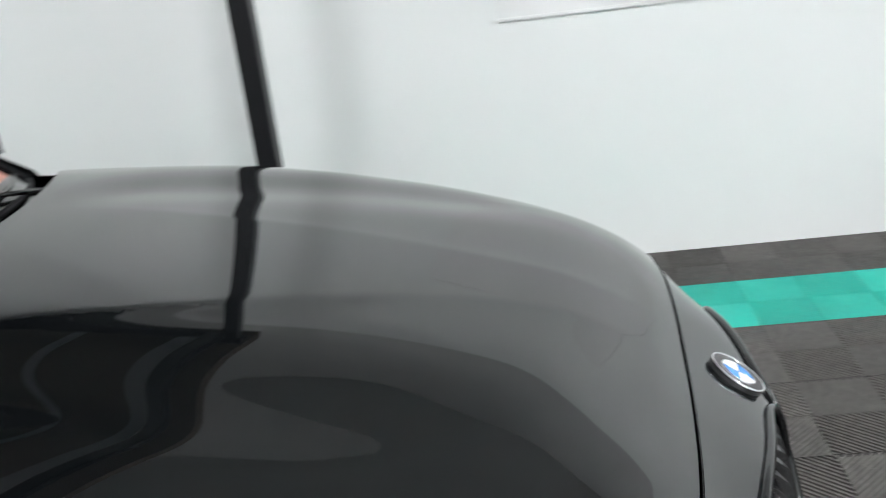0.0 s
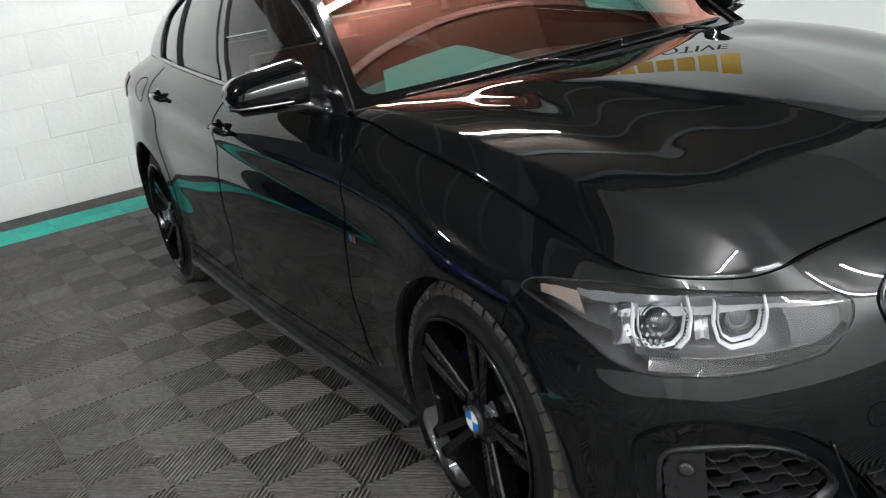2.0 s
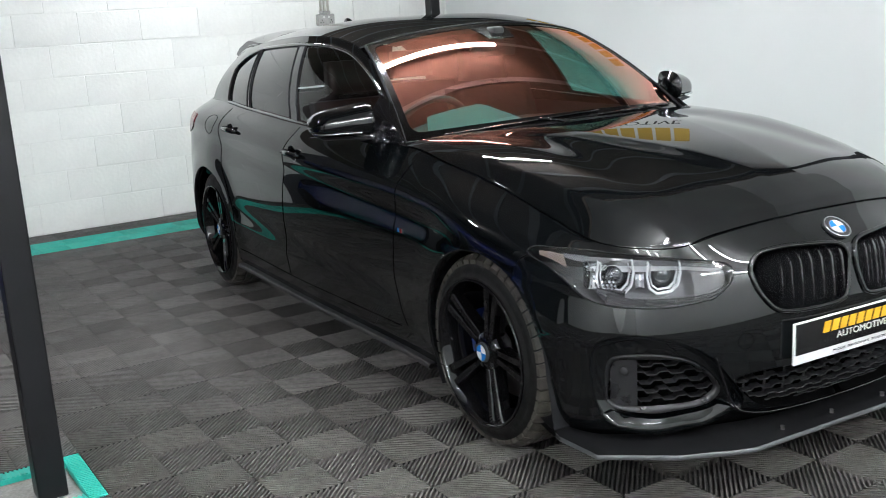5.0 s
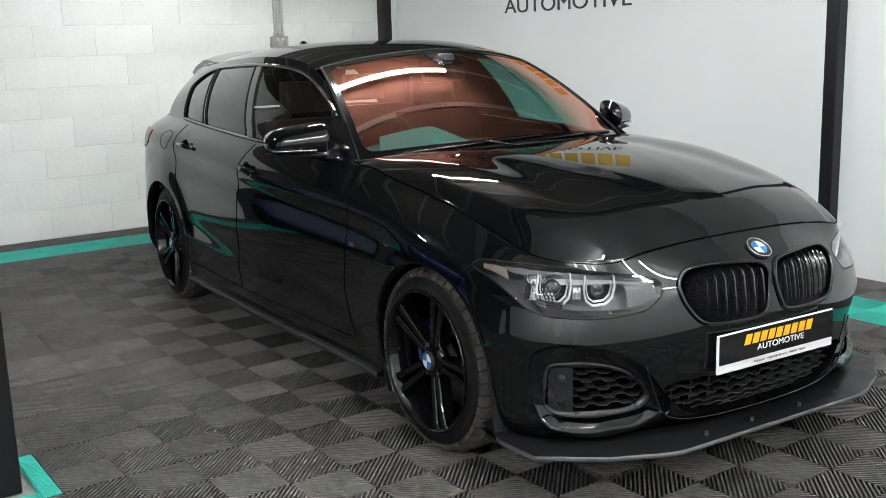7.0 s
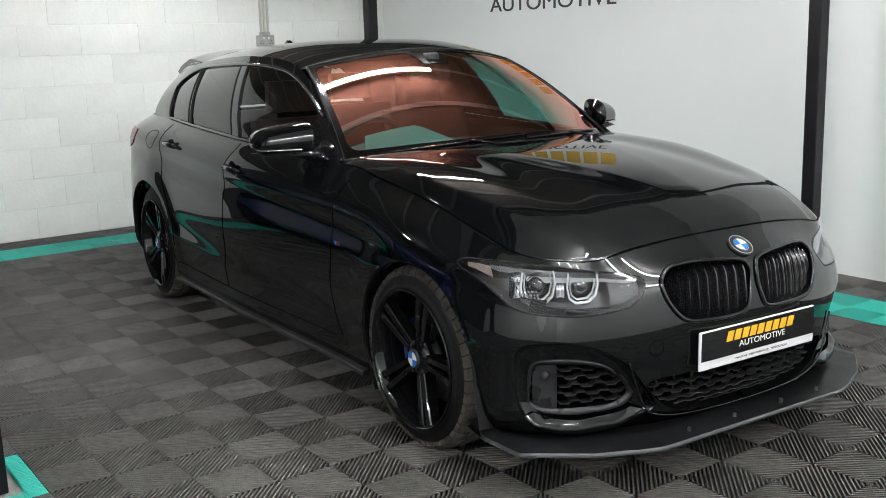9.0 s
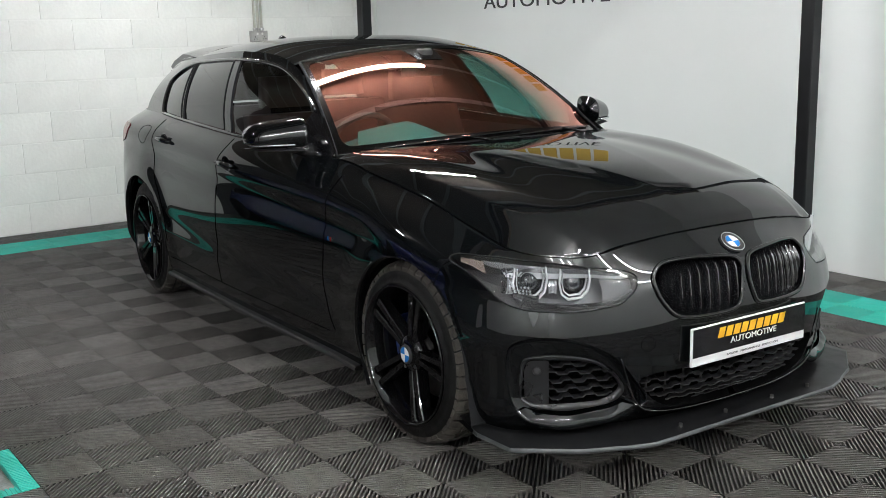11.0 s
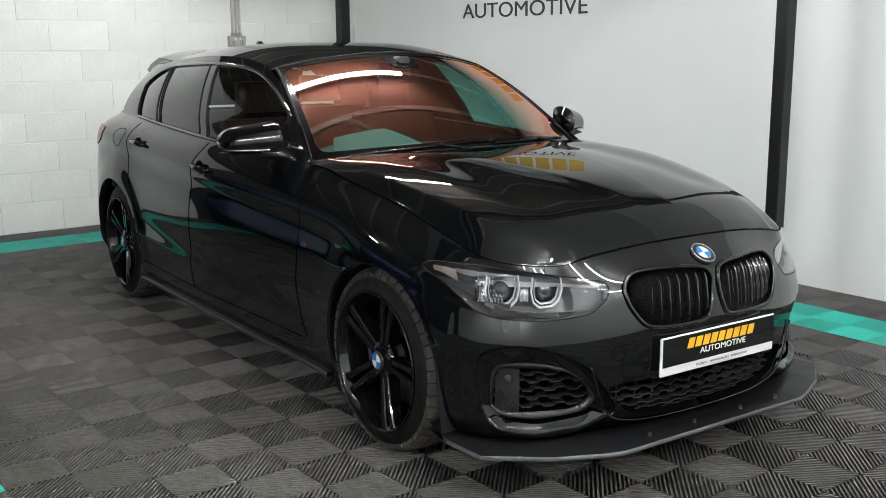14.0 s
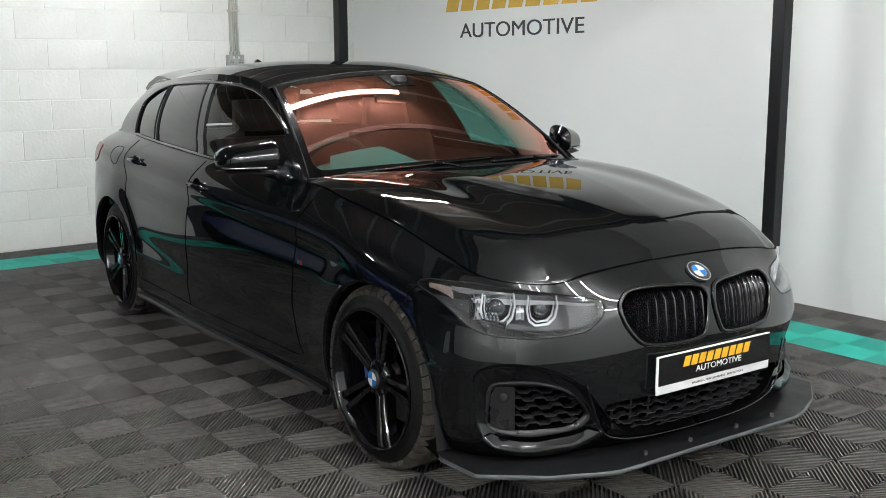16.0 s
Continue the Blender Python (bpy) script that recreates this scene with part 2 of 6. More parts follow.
ground = setting("floor", box_bm(WALL_X - 0.2, EAST + 0.2, SOUTH - 0.2, WALL_Y + 0.2, -0.22, -0.022), CONCRETE, "concrete floor slab under black ribbed plastic tiles", "floor")
wall_north = setting("wall_north", box_bm(WALL_X - 0.2, EAST + 0.2, WALL_Y, WALL_Y + 0.2, -0.022, UPPER_Z), PLASTER, "smooth white painted wall with a painted-on sign", "wall")
setting("wall_north_upper", box_bm(WALL_X - 0.2, EAST + 0.2, WALL_Y, WALL_Y + 0.2, UPPER_Z, HEIGHT), GREY_WALL, "pale grey upper part of the white wall", "wall")
wall_west_dark = setting("wall_west_dark", box_bm(WALL_X - 0.2, WALL_X - 0.004, SOUTH - 0.2, -0.95, -0.022, HEIGHT), DARK_WALL, "dark wall of the neighbouring bay", "wall")
wall_west = setting("wall_west", box_bm(WALL_X - 0.2, WALL_X - 0.004, -0.95, WALL_Y, -0.022, HEIGHT), BLOCK, "white painted concrete block wall", "wall")
wall_east = setting("wall_east", box_bm(EAST, EAST + 0.2, SOUTH - 0.2, WALL_Y, -0.022, HEIGHT), PLASTER, "plain white wall of the open end", "wall")
wall_south = setting("wall_south", box_bm(WALL_X - 0.004, -1.0, SOUTH - 0.2, SOUTH, -0.022, HEIGHT), DARK_WALL, "plain dark wall of the workshop", "wall")
setting("wall_south_open_end", box_bm(-1.0, EAST, SOUTH - 0.2, SOUTH, -0.022, HEIGHT), PLASTER, "plain white wall of the open end", "wall")
setting("ceiling", box_bm(WALL_X - 0.2, EAST + 0.2, SOUTH - 0.2, WALL_Y + 0.2, HEIGHT, HEIGHT + 0.15), CEILING, "plain pale grey ceiling over the open end of the workshop", "ceiling")
setting("deck_ceiling", box_bm(WALL_X, DECK_END, SOUTH, WALL_Y, DECK_Z, DECK_Z + 0.12), DECK, "dark brown timber deck over the car bay", "ceiling")


def joist(x, half):
    """A light grey steel channel under the deck."""
    bm = bmesh.new()
    box(bm, x - 0.002, x + 0.002, SOUTH, WALL_Y - 0.002, DECK_Z - 0.004, DECK_Z - 0.0035)
    box(bm, x - half, x + half, SOUTH, WALL_Y - 0.002, DECK_Z - 0.007, DECK_Z - 0.004)
    return tagged(ob_from("ceiling_joist", bm, JOIST, smooth=False), "light grey steel joist under the dark deck", "joist", "ceiling joists", "structure")


joist(-0.24, 0.075)
for i in range(6):
    joist(-0.78 - 0.66 * i, 0.032)


def strip_lamp(x, y, z, half):
    """A batten lamp across the bay: white body on two hangers, glowing tube below it."""
    lamp = thing("strip_lamp", pose(x, y, z, 0, 0, 90), "white batten strip lamp under the ceiling, in a set with added fill lamps", "lamp", "strip lamps")
    part("body", box_bm(-half - 0.02, half + 0.02, -0.022, 0.022, 0, 0.040, bevel=0.006), WHITE_PLASTIC, lamp, smooth=False)
    top = (DECK_Z if x < DECK_END else HEIGHT) - z
    for s in (-1, 1):
        part("hanger", box_bm(s * half * 0.7 - 0.006, s * half * 0.7 + 0.006, -0.006, 0.006, 0.04, top), GALV, lamp, smooth=False)
    glow = part("tube", tube(bmesh.new(), [(-half, 0, -0.022), (half, 0, -0.022)], 0.028, 16), GLOW, lamp)
    return lamp


for spec in LAMPS:
    strip_lamp(*spec)

BEAM_TOP = DECK_Z - 0.11


def square_post(x, y, label, foot=0.0, w=0.045):
    post = thing("steel_post", pose(x, y, 0), label, "post", "steel frame posts")
    part("column", box_bm(-w, w, -w, w, foot, BEAM_TOP - 0.09, bevel=0.006, segments=2), POST, post, smooth=False)
    part("cap_plate", box_bm(-0.06, 0.06, -0.043, 0.043, BEAM_TOP - 0.001, DECK_Z - 0.0005), POST, post, smooth=False)
    return post


square_post(-0.17, -0.94, "black square steel post standing in a teal-edged floor gap", -0.02)
square_post(-0.006, 3.235, "black square steel post in front of the white wall", w=0.038)
square_post(-4.26, 3.163, "black square steel post in the corner of the bay")


def beam(x0, x1, y0, y1, label):
    return tagged(ob_from("steel_beam", box_bm(x0, x1, y0, y1, BEAM_TOP - 0.09, BEAM_TOP, bevel=0.006, segments=2), POST, smooth=False), label, "beam", "steel frame beams")


beam(-4.31, 0.032, 3.197, 3.273, "black square steel beam along the white wall")
beam(-0.125, -0.035, -5.55, 3.194, "black square steel beam across the open end of the bay")


# ---- the car: x ahead from the front axle, y to its left, z up from the floor ----
car = thing("car", pose(0.497, 1.098, 0, 0, 0, -3.6), "gloss black five-door hatchback with black alloy wheels on ribbed tiles", "car")
AXLE_B = -2.69
WHEEL_R = 0.318

# outline of the body in plan, from the nose round the side to the tail
PLAN_X = [0.785, 0.777, 0.74, 0.678, 0.592, 0.43, 0, -0.34, -0.62, -1.45, -2.3, -2.69, -3.1, -3.4, -3.51, -3.55]
PLAN_Y = [0, 0.2, 0.36, 0.52, 0.66, 0.775, 0.825, 0.820, 0.824, 0.857, 0.862, 0.876, 0.850, 0.715, 0.46, 0]
# levels from the bottom edge to the shoulder: how far inside the outline, and how high
IN_0 = [0.085, 0.085, 0.085, 0.08, 0.06, 0.045, 0.04, 0.035, 0.04, 0.045, 0.04, 0.03, 0.05, 0.07, 0.08, 0.08]
Z_0 = [0.185, 0.185, 0.18, 0.175, 0.17, 0.17, 0.18, 0.18, 0.175, 0.175, 0.18, 0.19, 0.22, 0.24, 0.25, 0.25]
IN_1 = [0.02, 0.02, 0.022, 0.02, 0.014, 0.01, 0.010, 0.020, 0.026, 0.028, 0.022, 0.010, 0.012, 0.02, 0.025, 0.025]
Z_1 = [0.25, 0.25, 0.245, 0.24, 0.235, 0.235, 0.24, 0.235, 0.235, 0.235, 0.235, 0.24, 0.28, 0.31, 0.32, 0.32]
IN_2 = [0.004, 0.004, 0.004, 0.004, 0.004, 0.006, 0.006, 0.012, 0.014, 0.014, 0.012, 0.005, 0.004, 0.004, 0.004, 0.004]
Z_2 = [0.36, 0.36, 0.36, 0.36, 0.36, 0.36, 0.36, 0.35, 0.34, 0.34, 0.35, 0.36, 0.38, 0.40, 0.42, 0.42]
IN_3 = [0.0, 0.0, 0.0, 0.0, 0.0, 0.0, 0.0, 0.006, 0.008, 0.006, 0.004, 0.0, 0.0, 0.0, 0.0, 0.0]
Z_3 = [0.50, 0.50, 0.49, 0.48, 0.475, 0.48, 0.50, 0.50, 0.51, 0.53, 0.54, 0.54, 0.54, 0.54, 0.54, 0.54]
IN_4 = [0.014, 0.014, 0.016, 0.018, 0.018, 0.015, 0.006, 0.008, 0.010, 0.008, 0.006, 0.004, 0.012, 0.03, 0.04, 0.04]
Z_4 = [0.60, 0.60, 0.585, 0.575, 0.57, 0.58, 0.63, 0.655, 0.665, 0.70, 0.74, 0.75, 0.75, 0.75, 0.75, 0.75]
IN_5 = [0.036, 0.036, 0.038, 0.041, 0.041, 0.036, 0.024, 0.022, 0.023, 0.022, 0.026, 0.030, 0.04, 0.07, 0.09, 0.09]
Z_5 = [0.675, 0.672, 0.650, 0.635, 0.635, 0.660, 0.745, 0.785, 0.805, 0.848, 0.895, 0.91, 0.92, 0.92, 0.92, 0.92]
TOP_X = [0.645, 0.643, 0.632, 0.598, 0.44, 0.25, 0, -0.34, -0.62, -1.45, -2.3, -2.69, -3.05, -3.28, -3.36, -3.4]
TOP_Y = [0, 0.2, 0.37, 0.525, 0.64, 0.668, 0.69, 0.702, 0.705, 0.755, 0.748, 0.725, 0.69, 0.61, 0.42, 0]
TOP_Z = [0.753, 0.750, 0.738, 0.716, 0.724, 0.768, 0.836, 0.888, 0.922, 0.947, 0.982, 1, 1.003, 0.995, 0.99, 0.99]


def ease(t):
    return t * t * (3 - 2 * t)


def bell(d, width):
    return math.exp(-(d / width) ** 2)


def ramp(x, low, high):
    return ease(min(max((x - low) / (high - low), 0.0), 1.0))


# -- bonnet --
EDGE_X, EDGE_Y, EDGE_Z = TOP_X[8:1:-1], TOP_Y[8:1:-1], TOP_Z[8:1:-1]
CREASE_X = (-0.62, -0.50, -0.19, 0.01, 0.14, 0.25, 0.365, 0.455, 0.56, 0.615, 0.66)
CREASE_Y = (0.655, 0.652, 0.642, 0.628, 0.614, 0.600, 0.567, 0.540, 0.500, 0.455, 0.380)
CREASE_Z = (0.943, 0.939, 0.920, 0.892, 0.868, 0.846, 0.822, 0.797, 0.760, 0.736, 0.722)


def bonnet_mid(x):
    return curve_at((-0.70, -0.45, -0.2, 0.0, 0.2, 0.4, 0.5, 0.6, 0.645), (0.962, 0.960, 0.952, 0.936, 0.912, 0.874, 0.844, 0.790, 0.753), x)


def bonnet_z(x, y):
    """Height of the bonnet: a folded dome in the middle, a shallow valley, a crease on each side, then a fall to the wings."""
    y = abs(y)
    mid = bonnet_mid(x)
    crease_y = curve_at(CREASE_X, CREASE_Y, x)
    crease = min(curve_at(CREASE_X, CREASE_Z, x), mid - 0.004)
    if y < crease_y:
        along = ramp(x, -0.45, -0.25) * (1 - ramp(x, 0.27, 0.52))
        valley = 0.011 * along * bell(y - 0.41, 0.10)
        crest_y = curve_at((-0.45, -0.16, 0.13, 0.41, 0.60), (0.30, 0.221, 0.142, 0.075, 0.060), x)
        fold = 0.0036 * ramp(x, -0.42, -0.10) * (1 - ramp(x, 0.50, 0.63)) * (1 - math.exp(-max(0.0, y - crest_y) / 0.06)) * (1 - ramp(y, 0.30, 0.50))
        q = y / crease_y
        return mid - fold - valley - (mid - crease) * (0.10 * q ** 2 + 0.90 * q ** (6.0 - 1.5 * ramp(x, -0.1, 0.3)))
    half, edge = curve_at(EDGE_X, EDGE_Y, x), curve_at(EDGE_X, EDGE_Z, x)
    return crease - (crease - edge) * min((y - crease_y) / max(half - crease_y, 0.02), 1.1) ** 1.15


def guides():
    plan = np.array([PLAN_X, PLAN_Y]).T
    ahead = np.gradient(plan, axis=0)
    ahead[0], ahead[-1] = (0, 1), (0, -1)
    ahead /= np.linalg.norm(ahead, axis=1)[:, None]
    outward = np.stack([ahead[:, 1], -ahead[:, 0]], 1)
    rows = []
    for inset, height in ((IN_0, Z_0), (IN_1, Z_1), (IN_2, Z_2), (IN_3, Z_3), (IN_4, Z_4), (IN_5, Z_5)):
        p = plan - outward * np.array(inset)[:, None]
        rows.append(np.column_stack([p, height]))
    rows.append(np.array([TOP_X, TOP_Y, TOP_Z]).T)
    return np.array(rows)                     # level, station, xyz


GUIDES = guides()
LEVELS, STATIONS = GUIDES.shape[0] - 1, GUIDES.shape[1] - 1


MIRROR = np.array([1, -1, 1])
ROUND = np.concatenate([GUIDES[:, 1:2] * MIRROR, GUIDES, GUIDES[:, -2:-1] * MIRROR], axis=1)   # runs on across the middle plane


def level(j, a):
    return spline(ROUND[j], a + 1)


def flank_relief(x, z):
    """How far the flank stands out: a swage line through the door handles with a hollow below it, a sill line, flared arches."""
    if not -3.25 < x < 0.42:
        return 0.0
    swage = z - (0.832 - 0.050 * (x + 1.43))
    along = ramp(x, -3.2, -2.9) * (1 - ramp(x, -0.40, 0.10))
    out = along * (0.0095 * math.exp(-math.hypot(swage, 0.018) / 0.030) - 0.0085 * bell(swage + 0.080, 0.050))
    low = z - (0.315 + 0.055 * max(0.0, -0.6 - x))
    door = ramp(x, -2.42, -2.20) * (1 - ramp(x, -0.62, -0.42))
    out += door * (0.0075 * math.exp(-math.hypot(low, 0.016) / 0.026) - 0.0050 * bell(low - 0.085, 0.055))
    for cx, cz, height in ((0.030, 0.315, 0.007), (AXLE_B, 0.325, 0.012)):
        r = math.hypot(x - cx, z - cz)
        out += height * (1 - ramp(r, 0.345, 0.50)) * ramp(z, 0.20, 0.34)
    return out


def skin_at(levels, v):
    p = spline(levels, v)
    p[1] += flank_relief(p[0], p[2]) * min(max(p[1] / 0.3, 0.0), 1.0)
    return p


def shell(a, v):
    """The skin of the body's left flank: a counts stations from nose to tail, v levels from the bottom to the shoulder."""
    return skin_at([level(j, a) for j in range(LEVELS + 1)], v)


A_LIST = np.concatenate([np.linspace(0, 5.6, 190), np.linspace(5.6, 8, 70)[1:], np.linspace(8, 12, 130)[1:], np.linspace(12, 15, 50)[1:]])
V_LIST = np.linspace(0, LEVELS, 128)


def skin_column(a):
    levels = [level(j, a) for j in range(LEVELS + 1)]
    return [skin_at(levels, v) for v in V_LIST]


SKIN = np.array([skin_column(a) for a in A_LIST])


def near_av(p):
    """The place on the skin, as (a, v), that lies nearest to a point."""
    d = ((SKIN - np.asarray(p)) ** 2).sum(2)
    i, j = np.unravel_index(d.argmin(), d.shape)
    a, v, e = A_LIST[i], V_LIST[j], 0.01
    for _ in range(3):
        q = shell(a, v)
        grad = np.column_stack([(shell(a + e, v) - shell(a - e, v)) / (2 * e), (shell(a, v + e) - shell(a, v - e)) / (2 * e)])
        step = np.linalg.lstsq(grad, np.asarray(p) - q, rcond=None)[0]
        a, v = min(max(a + min(max(step[0], -0.06), 0.06), 0.0), STATIONS), min(max(v + min(max(step[1], -0.06), 0.06), 0.0), LEVELS)
    return a, v


def flip(p, side):
    return (p[0], p[1] * side, p[2])


# -- openings in the skin, as closed outlines over (a, v) --
def outline(points, steps=6):
    """A smooth closed outline over (a, v) through points near the skin."""
    av = [near_av(p) for p in points]
    n = len(av)
    out = []
    for i in range(n):
        p0, p1, p2, p3 = (np.array(av[(i + k - 1) % n]) for k in range(4))
        for s in range(steps):
            t = s / steps
            out.append(0.5 * (2 * p1 + (p2 - p0) * t + (2 * p0 - 5 * p1 + 4 * p2 - p3) * t * t + (3 * p1 - p0 - 3 * p2 + p3) * t ** 3))
    return np.array(out)


def inside(poly, a, v):
    x, y = poly[:, 0], poly[:, 1]
    x2, y2 = np.roll(x, -1), np.roll(y, -1)
    hit = (y > v) != (y2 > v)
    if not hit.any():
        return False
    return bool((a < (x2[hit] - x[hit]) * (v - y[hit]) / (y2[hit] - y[hit]) + x[hit]).sum() % 2)


def snap(poly, a, v):
    p = np.array([a, v])
    q, r = poly, np.roll(poly, -1, axis=0)
    d = r - q
    t = np.clip(((p - q) * d).sum(1) / np.maximum((d * d).sum(1), 1e-12), 0, 1)
    c = q + d * t[:, None]
    return c[((c - p) ** 2).sum(1).argmin()]


ARCH_R = 0.345
ARCHES = ((0.030, 0.315), (AXLE_B, 0.325))


def in_arch(p):
    if p[1] <= 0.5:
        return False
    cx, cz = ARCHES[0]
    if p[2] < cz and cx < p[0] < arch_front(p[2]):
        return True
    return any((p[0] - cx) ** 2 + (p[2] - cz) ** 2 < ARCH_R ** 2 for cx, cz in ARCHES)


def arch_front(z):
    """The edge of the front arch ahead of the wheel, below the axle."""
    cx, cz = ARCHES[0]
    return cx + ARCH_R + 0.006 + 0.17 * (cz - z)


def arch_point(cx, cz, r, a):
    x, z = cx + r * math.cos(a), cz + r * math.sin(a)
    if cx == ARCHES[0][0] and x > cx and z < cz:
        z = max(z, 0.186)
        x = arch_front(z) + r - ARCH_R
    return x, z


def on_arch(p):
    cx, cz = min(ARCHES, key=lambda c: abs(p[0] - c[0]))
    if cx == ARCHES[0][0] and p[0] > cx and p[2] < cz:
        return np.array([arch_front(p[2]), p[1], p[2]])
    d = math.hypot(p[0] - cx, p[2] - cz) or 1e-6
    return np.array([cx + (p[0] - cx) * ARCH_R / d, p[1], cz + (p[2] - cz) * ARCH_R / d])


def cut_skin(holes):
    """The skin's points and which of its cells stay, with wheel arches and openings cut clean."""
    n, k = len(A_LIST), len(V_LIST)
    where = np.stack(np.meshgrid(A_LIST, V_LIST, indexing="ij"), 2)
    pts = SKIN.copy()
    mid_a, mid_v = (A_LIST[:-1] + A_LIST[1:]) / 2, (V_LIST[:-1] + V_LIST[1:]) / 2
    keep = np.ones((n - 1, k - 1), bool)
    for poly in holes:
        lo, hi = poly.min(0) - 0.15, poly.max(0) + 0.15
        ins = np.zeros((n, k), bool)
        for i in range(n):
            if lo[0] <= A_LIST[i] <= hi[0]:
                for j in range(k):
                    if lo[1] <= V_LIST[j] <= hi[1]:
                        ins[i, j] = inside(poly, A_LIST[i], V_LIST[j])
        edge = np.zeros((n, k), bool)
        for i in range(n):
            for j in range(k):
                if ins[i, j]:
                    block = ins[max(i - 1, 0):i + 2, max(j - 1, 0):j + 2]
                    if not block.all():
                        edge[i, j] = True
        for i, j in zip(*np.nonzero(edge)):
            c = snap(poly, A_LIST[i], V_LIST[j])
            pts[i, j] = shell(*c)
        for i, j in zip(*np.nonzero(ins)):
            for di in (-1, 0):
                for dj in (-1, 0):
                    a, b = i + di, j + dj
                    if 0 <= a < n - 1 and 0 <= b < k - 1:
                        four = ins[a:a + 2, b:b + 2]
                        if four.all():
                            keep[a, b] = False
    ins = np.array([[in_arch(pts[i, j]) for j in range(k)] for i in range(n)])
    for i, j in zip(*np.nonzero(ins)):
        if not ins[max(i - 1, 0):i + 2, max(j - 1, 0):j + 2].all():
            pts[i, j] = on_arch(pts[i, j])
    keep &= ~(ins[:-1, :-1] & ins[1:, :-1] & ins[:-1, 1:] & ins[1:, 1:])
    return pts, keep


HEADLIGHT = outline([(0.268, 0.776, 0.690), (0.300, 0.742, 0.708), (0.398, 0.682, 0.704), (0.505, 0.610, 0.695), (0.600, 0.520, 0.686), (0.665, 0.420, 0.673), (0.689, 0.388, 0.658),
                     (0.701, 0.390, 0.636), (0.703, 0.408, 0.610), (0.697, 0.446, 0.582), (0.683, 0.482, 0.573), (0.651, 0.552, 0.564), (0.597, 0.636, 0.564), (0.545, 0.695, 0.570), (0.490, 0.737, 0.589),
                     (0.430, 0.757, 0.628), (0.362, 0.766, 0.660)])
KIDNEY = outline([(0.718, 0.342, 0.648), (0.702, 0.305, 0.679), (0.713, 0.245, 0.690), (0.736, 0.143, 0.691), (0.752, 0.045, 0.682), (0.766, 0.016, 0.658),
                  (0.773, 0.014, 0.612), (0.781, 0.030, 0.550), (0.784, 0.056, 0.523), (0.782, 0.136, 0.517), (0.772, 0.229, 0.519), (0.759, 0.284, 0.530),
                  (0.746, 0.316, 0.562), (0.733, 0.338, 0.605)])
FOG = outline([(0.511, 0.744, 0.417), (0.531, 0.729, 0.469), (0.587, 0.664, 0.490), (0.646, 0.584, 0.479), (0.692, 0.491, 0.433), (0.714, 0.425, 0.361),
               (0.719, 0.372, 0.262), (0.665, 0.480, 0.205), (0.600, 0.573, 0.200), (0.548, 0.682, 0.217), (0.525, 0.725, 0.261), (0.510, 0.739, 0.326)])
FOG_INNER = outline([(0.541, 0.711, 0.307), (0.553, 0.702, 0.396), (0.597, 0.653, 0.407), (0.660, 0.553, 0.400), (0.690, 0.487, 0.367), (0.701, 0.449, 0.318),
                     (0.695, 0.459, 0.293), (0.673, 0.501, 0.267), (0.627, 0.596, 0.264), (0.567, 0.677, 0.267), (0.543, 0.708, 0.288)])
LOWER_GRILLE = outline([(0.722, 0.400, 0.337), (0.735, 0.360, 0.354), (0.766, 0.247, 0.362), (0.781, 0.089, 0.366), (0.785, 0.0, 0.366), (0.75, 0.0, 0.212), (0.745, 0.12, 0.216), (0.736, 0.25, 0.230),
                        (0.730, 0.330, 0.258), (0.726, 0.378, 0.302)])
LOWER_GRILLE[:, 0] = np.where(LOWER_GRILLE[:, 0] < 0.02, -0.02, LOWER_GRILLE[:, 0])
HOLES = [HEADLIGHT, KIDNEY, FOG, LOWER_GRILLE]

PTS, KEEP = cut_skin(HOLES)


def panel_of(a, v, p):
    """Which body panel a cell of the skin belongs to."""
    x, sill = p[0], v < 1.30
    if a < 5.62 - 0.12 * (v - 3.2):
        return "front_bumper"
    if x > -0.54 and not (sill and x < -0.25):
        return "front_wing"
    if x < -2.93:
        return "rear_bumper" if v < 3.6 else "rear_quarter"
    if sill and x > -2.45:
        return "sill"
    if x > -1.575:
        return "front_door"
    return "rear_door" if x > -2.44 else "rear_quarter"


def body_panels():
    mids_a, mids_v = (A_LIST[:-1] + A_LIST[1:]) / 2, (V_LIST[:-1] + V_LIST[1:]) / 2
    cells = {}
    for i in range(len(mids_a)):
        for j in range(len(mids_v)):
            if KEEP[i, j]:
                cells.setdefault(panel_of(mids_a[i], mids_v[j], PTS[i, j]), []).append((i, j))
    for side in (1, -1):
        for name, list_ in cells.items():
            bm = bmesh.new()
            verts = {}
            def vert(i, j):
                if (i, j) not in verts:
                    verts[i, j] = bm.verts.new(flip(PTS[i, j], side))
                return verts[i, j]
            for i, j in list_:
                quad = [vert(i, j), vert(i + 1, j), vert(i + 1, j + 1), vert(i, j + 1)]
                bm.faces.new(quad if side < 0 else quad[::-1])
            bmesh.ops.remove_doubles(bm, verts=bm.verts, dist=0.0004)
            part(name, bm, PAINT, car)
    return cells


CELLS = body_panels()

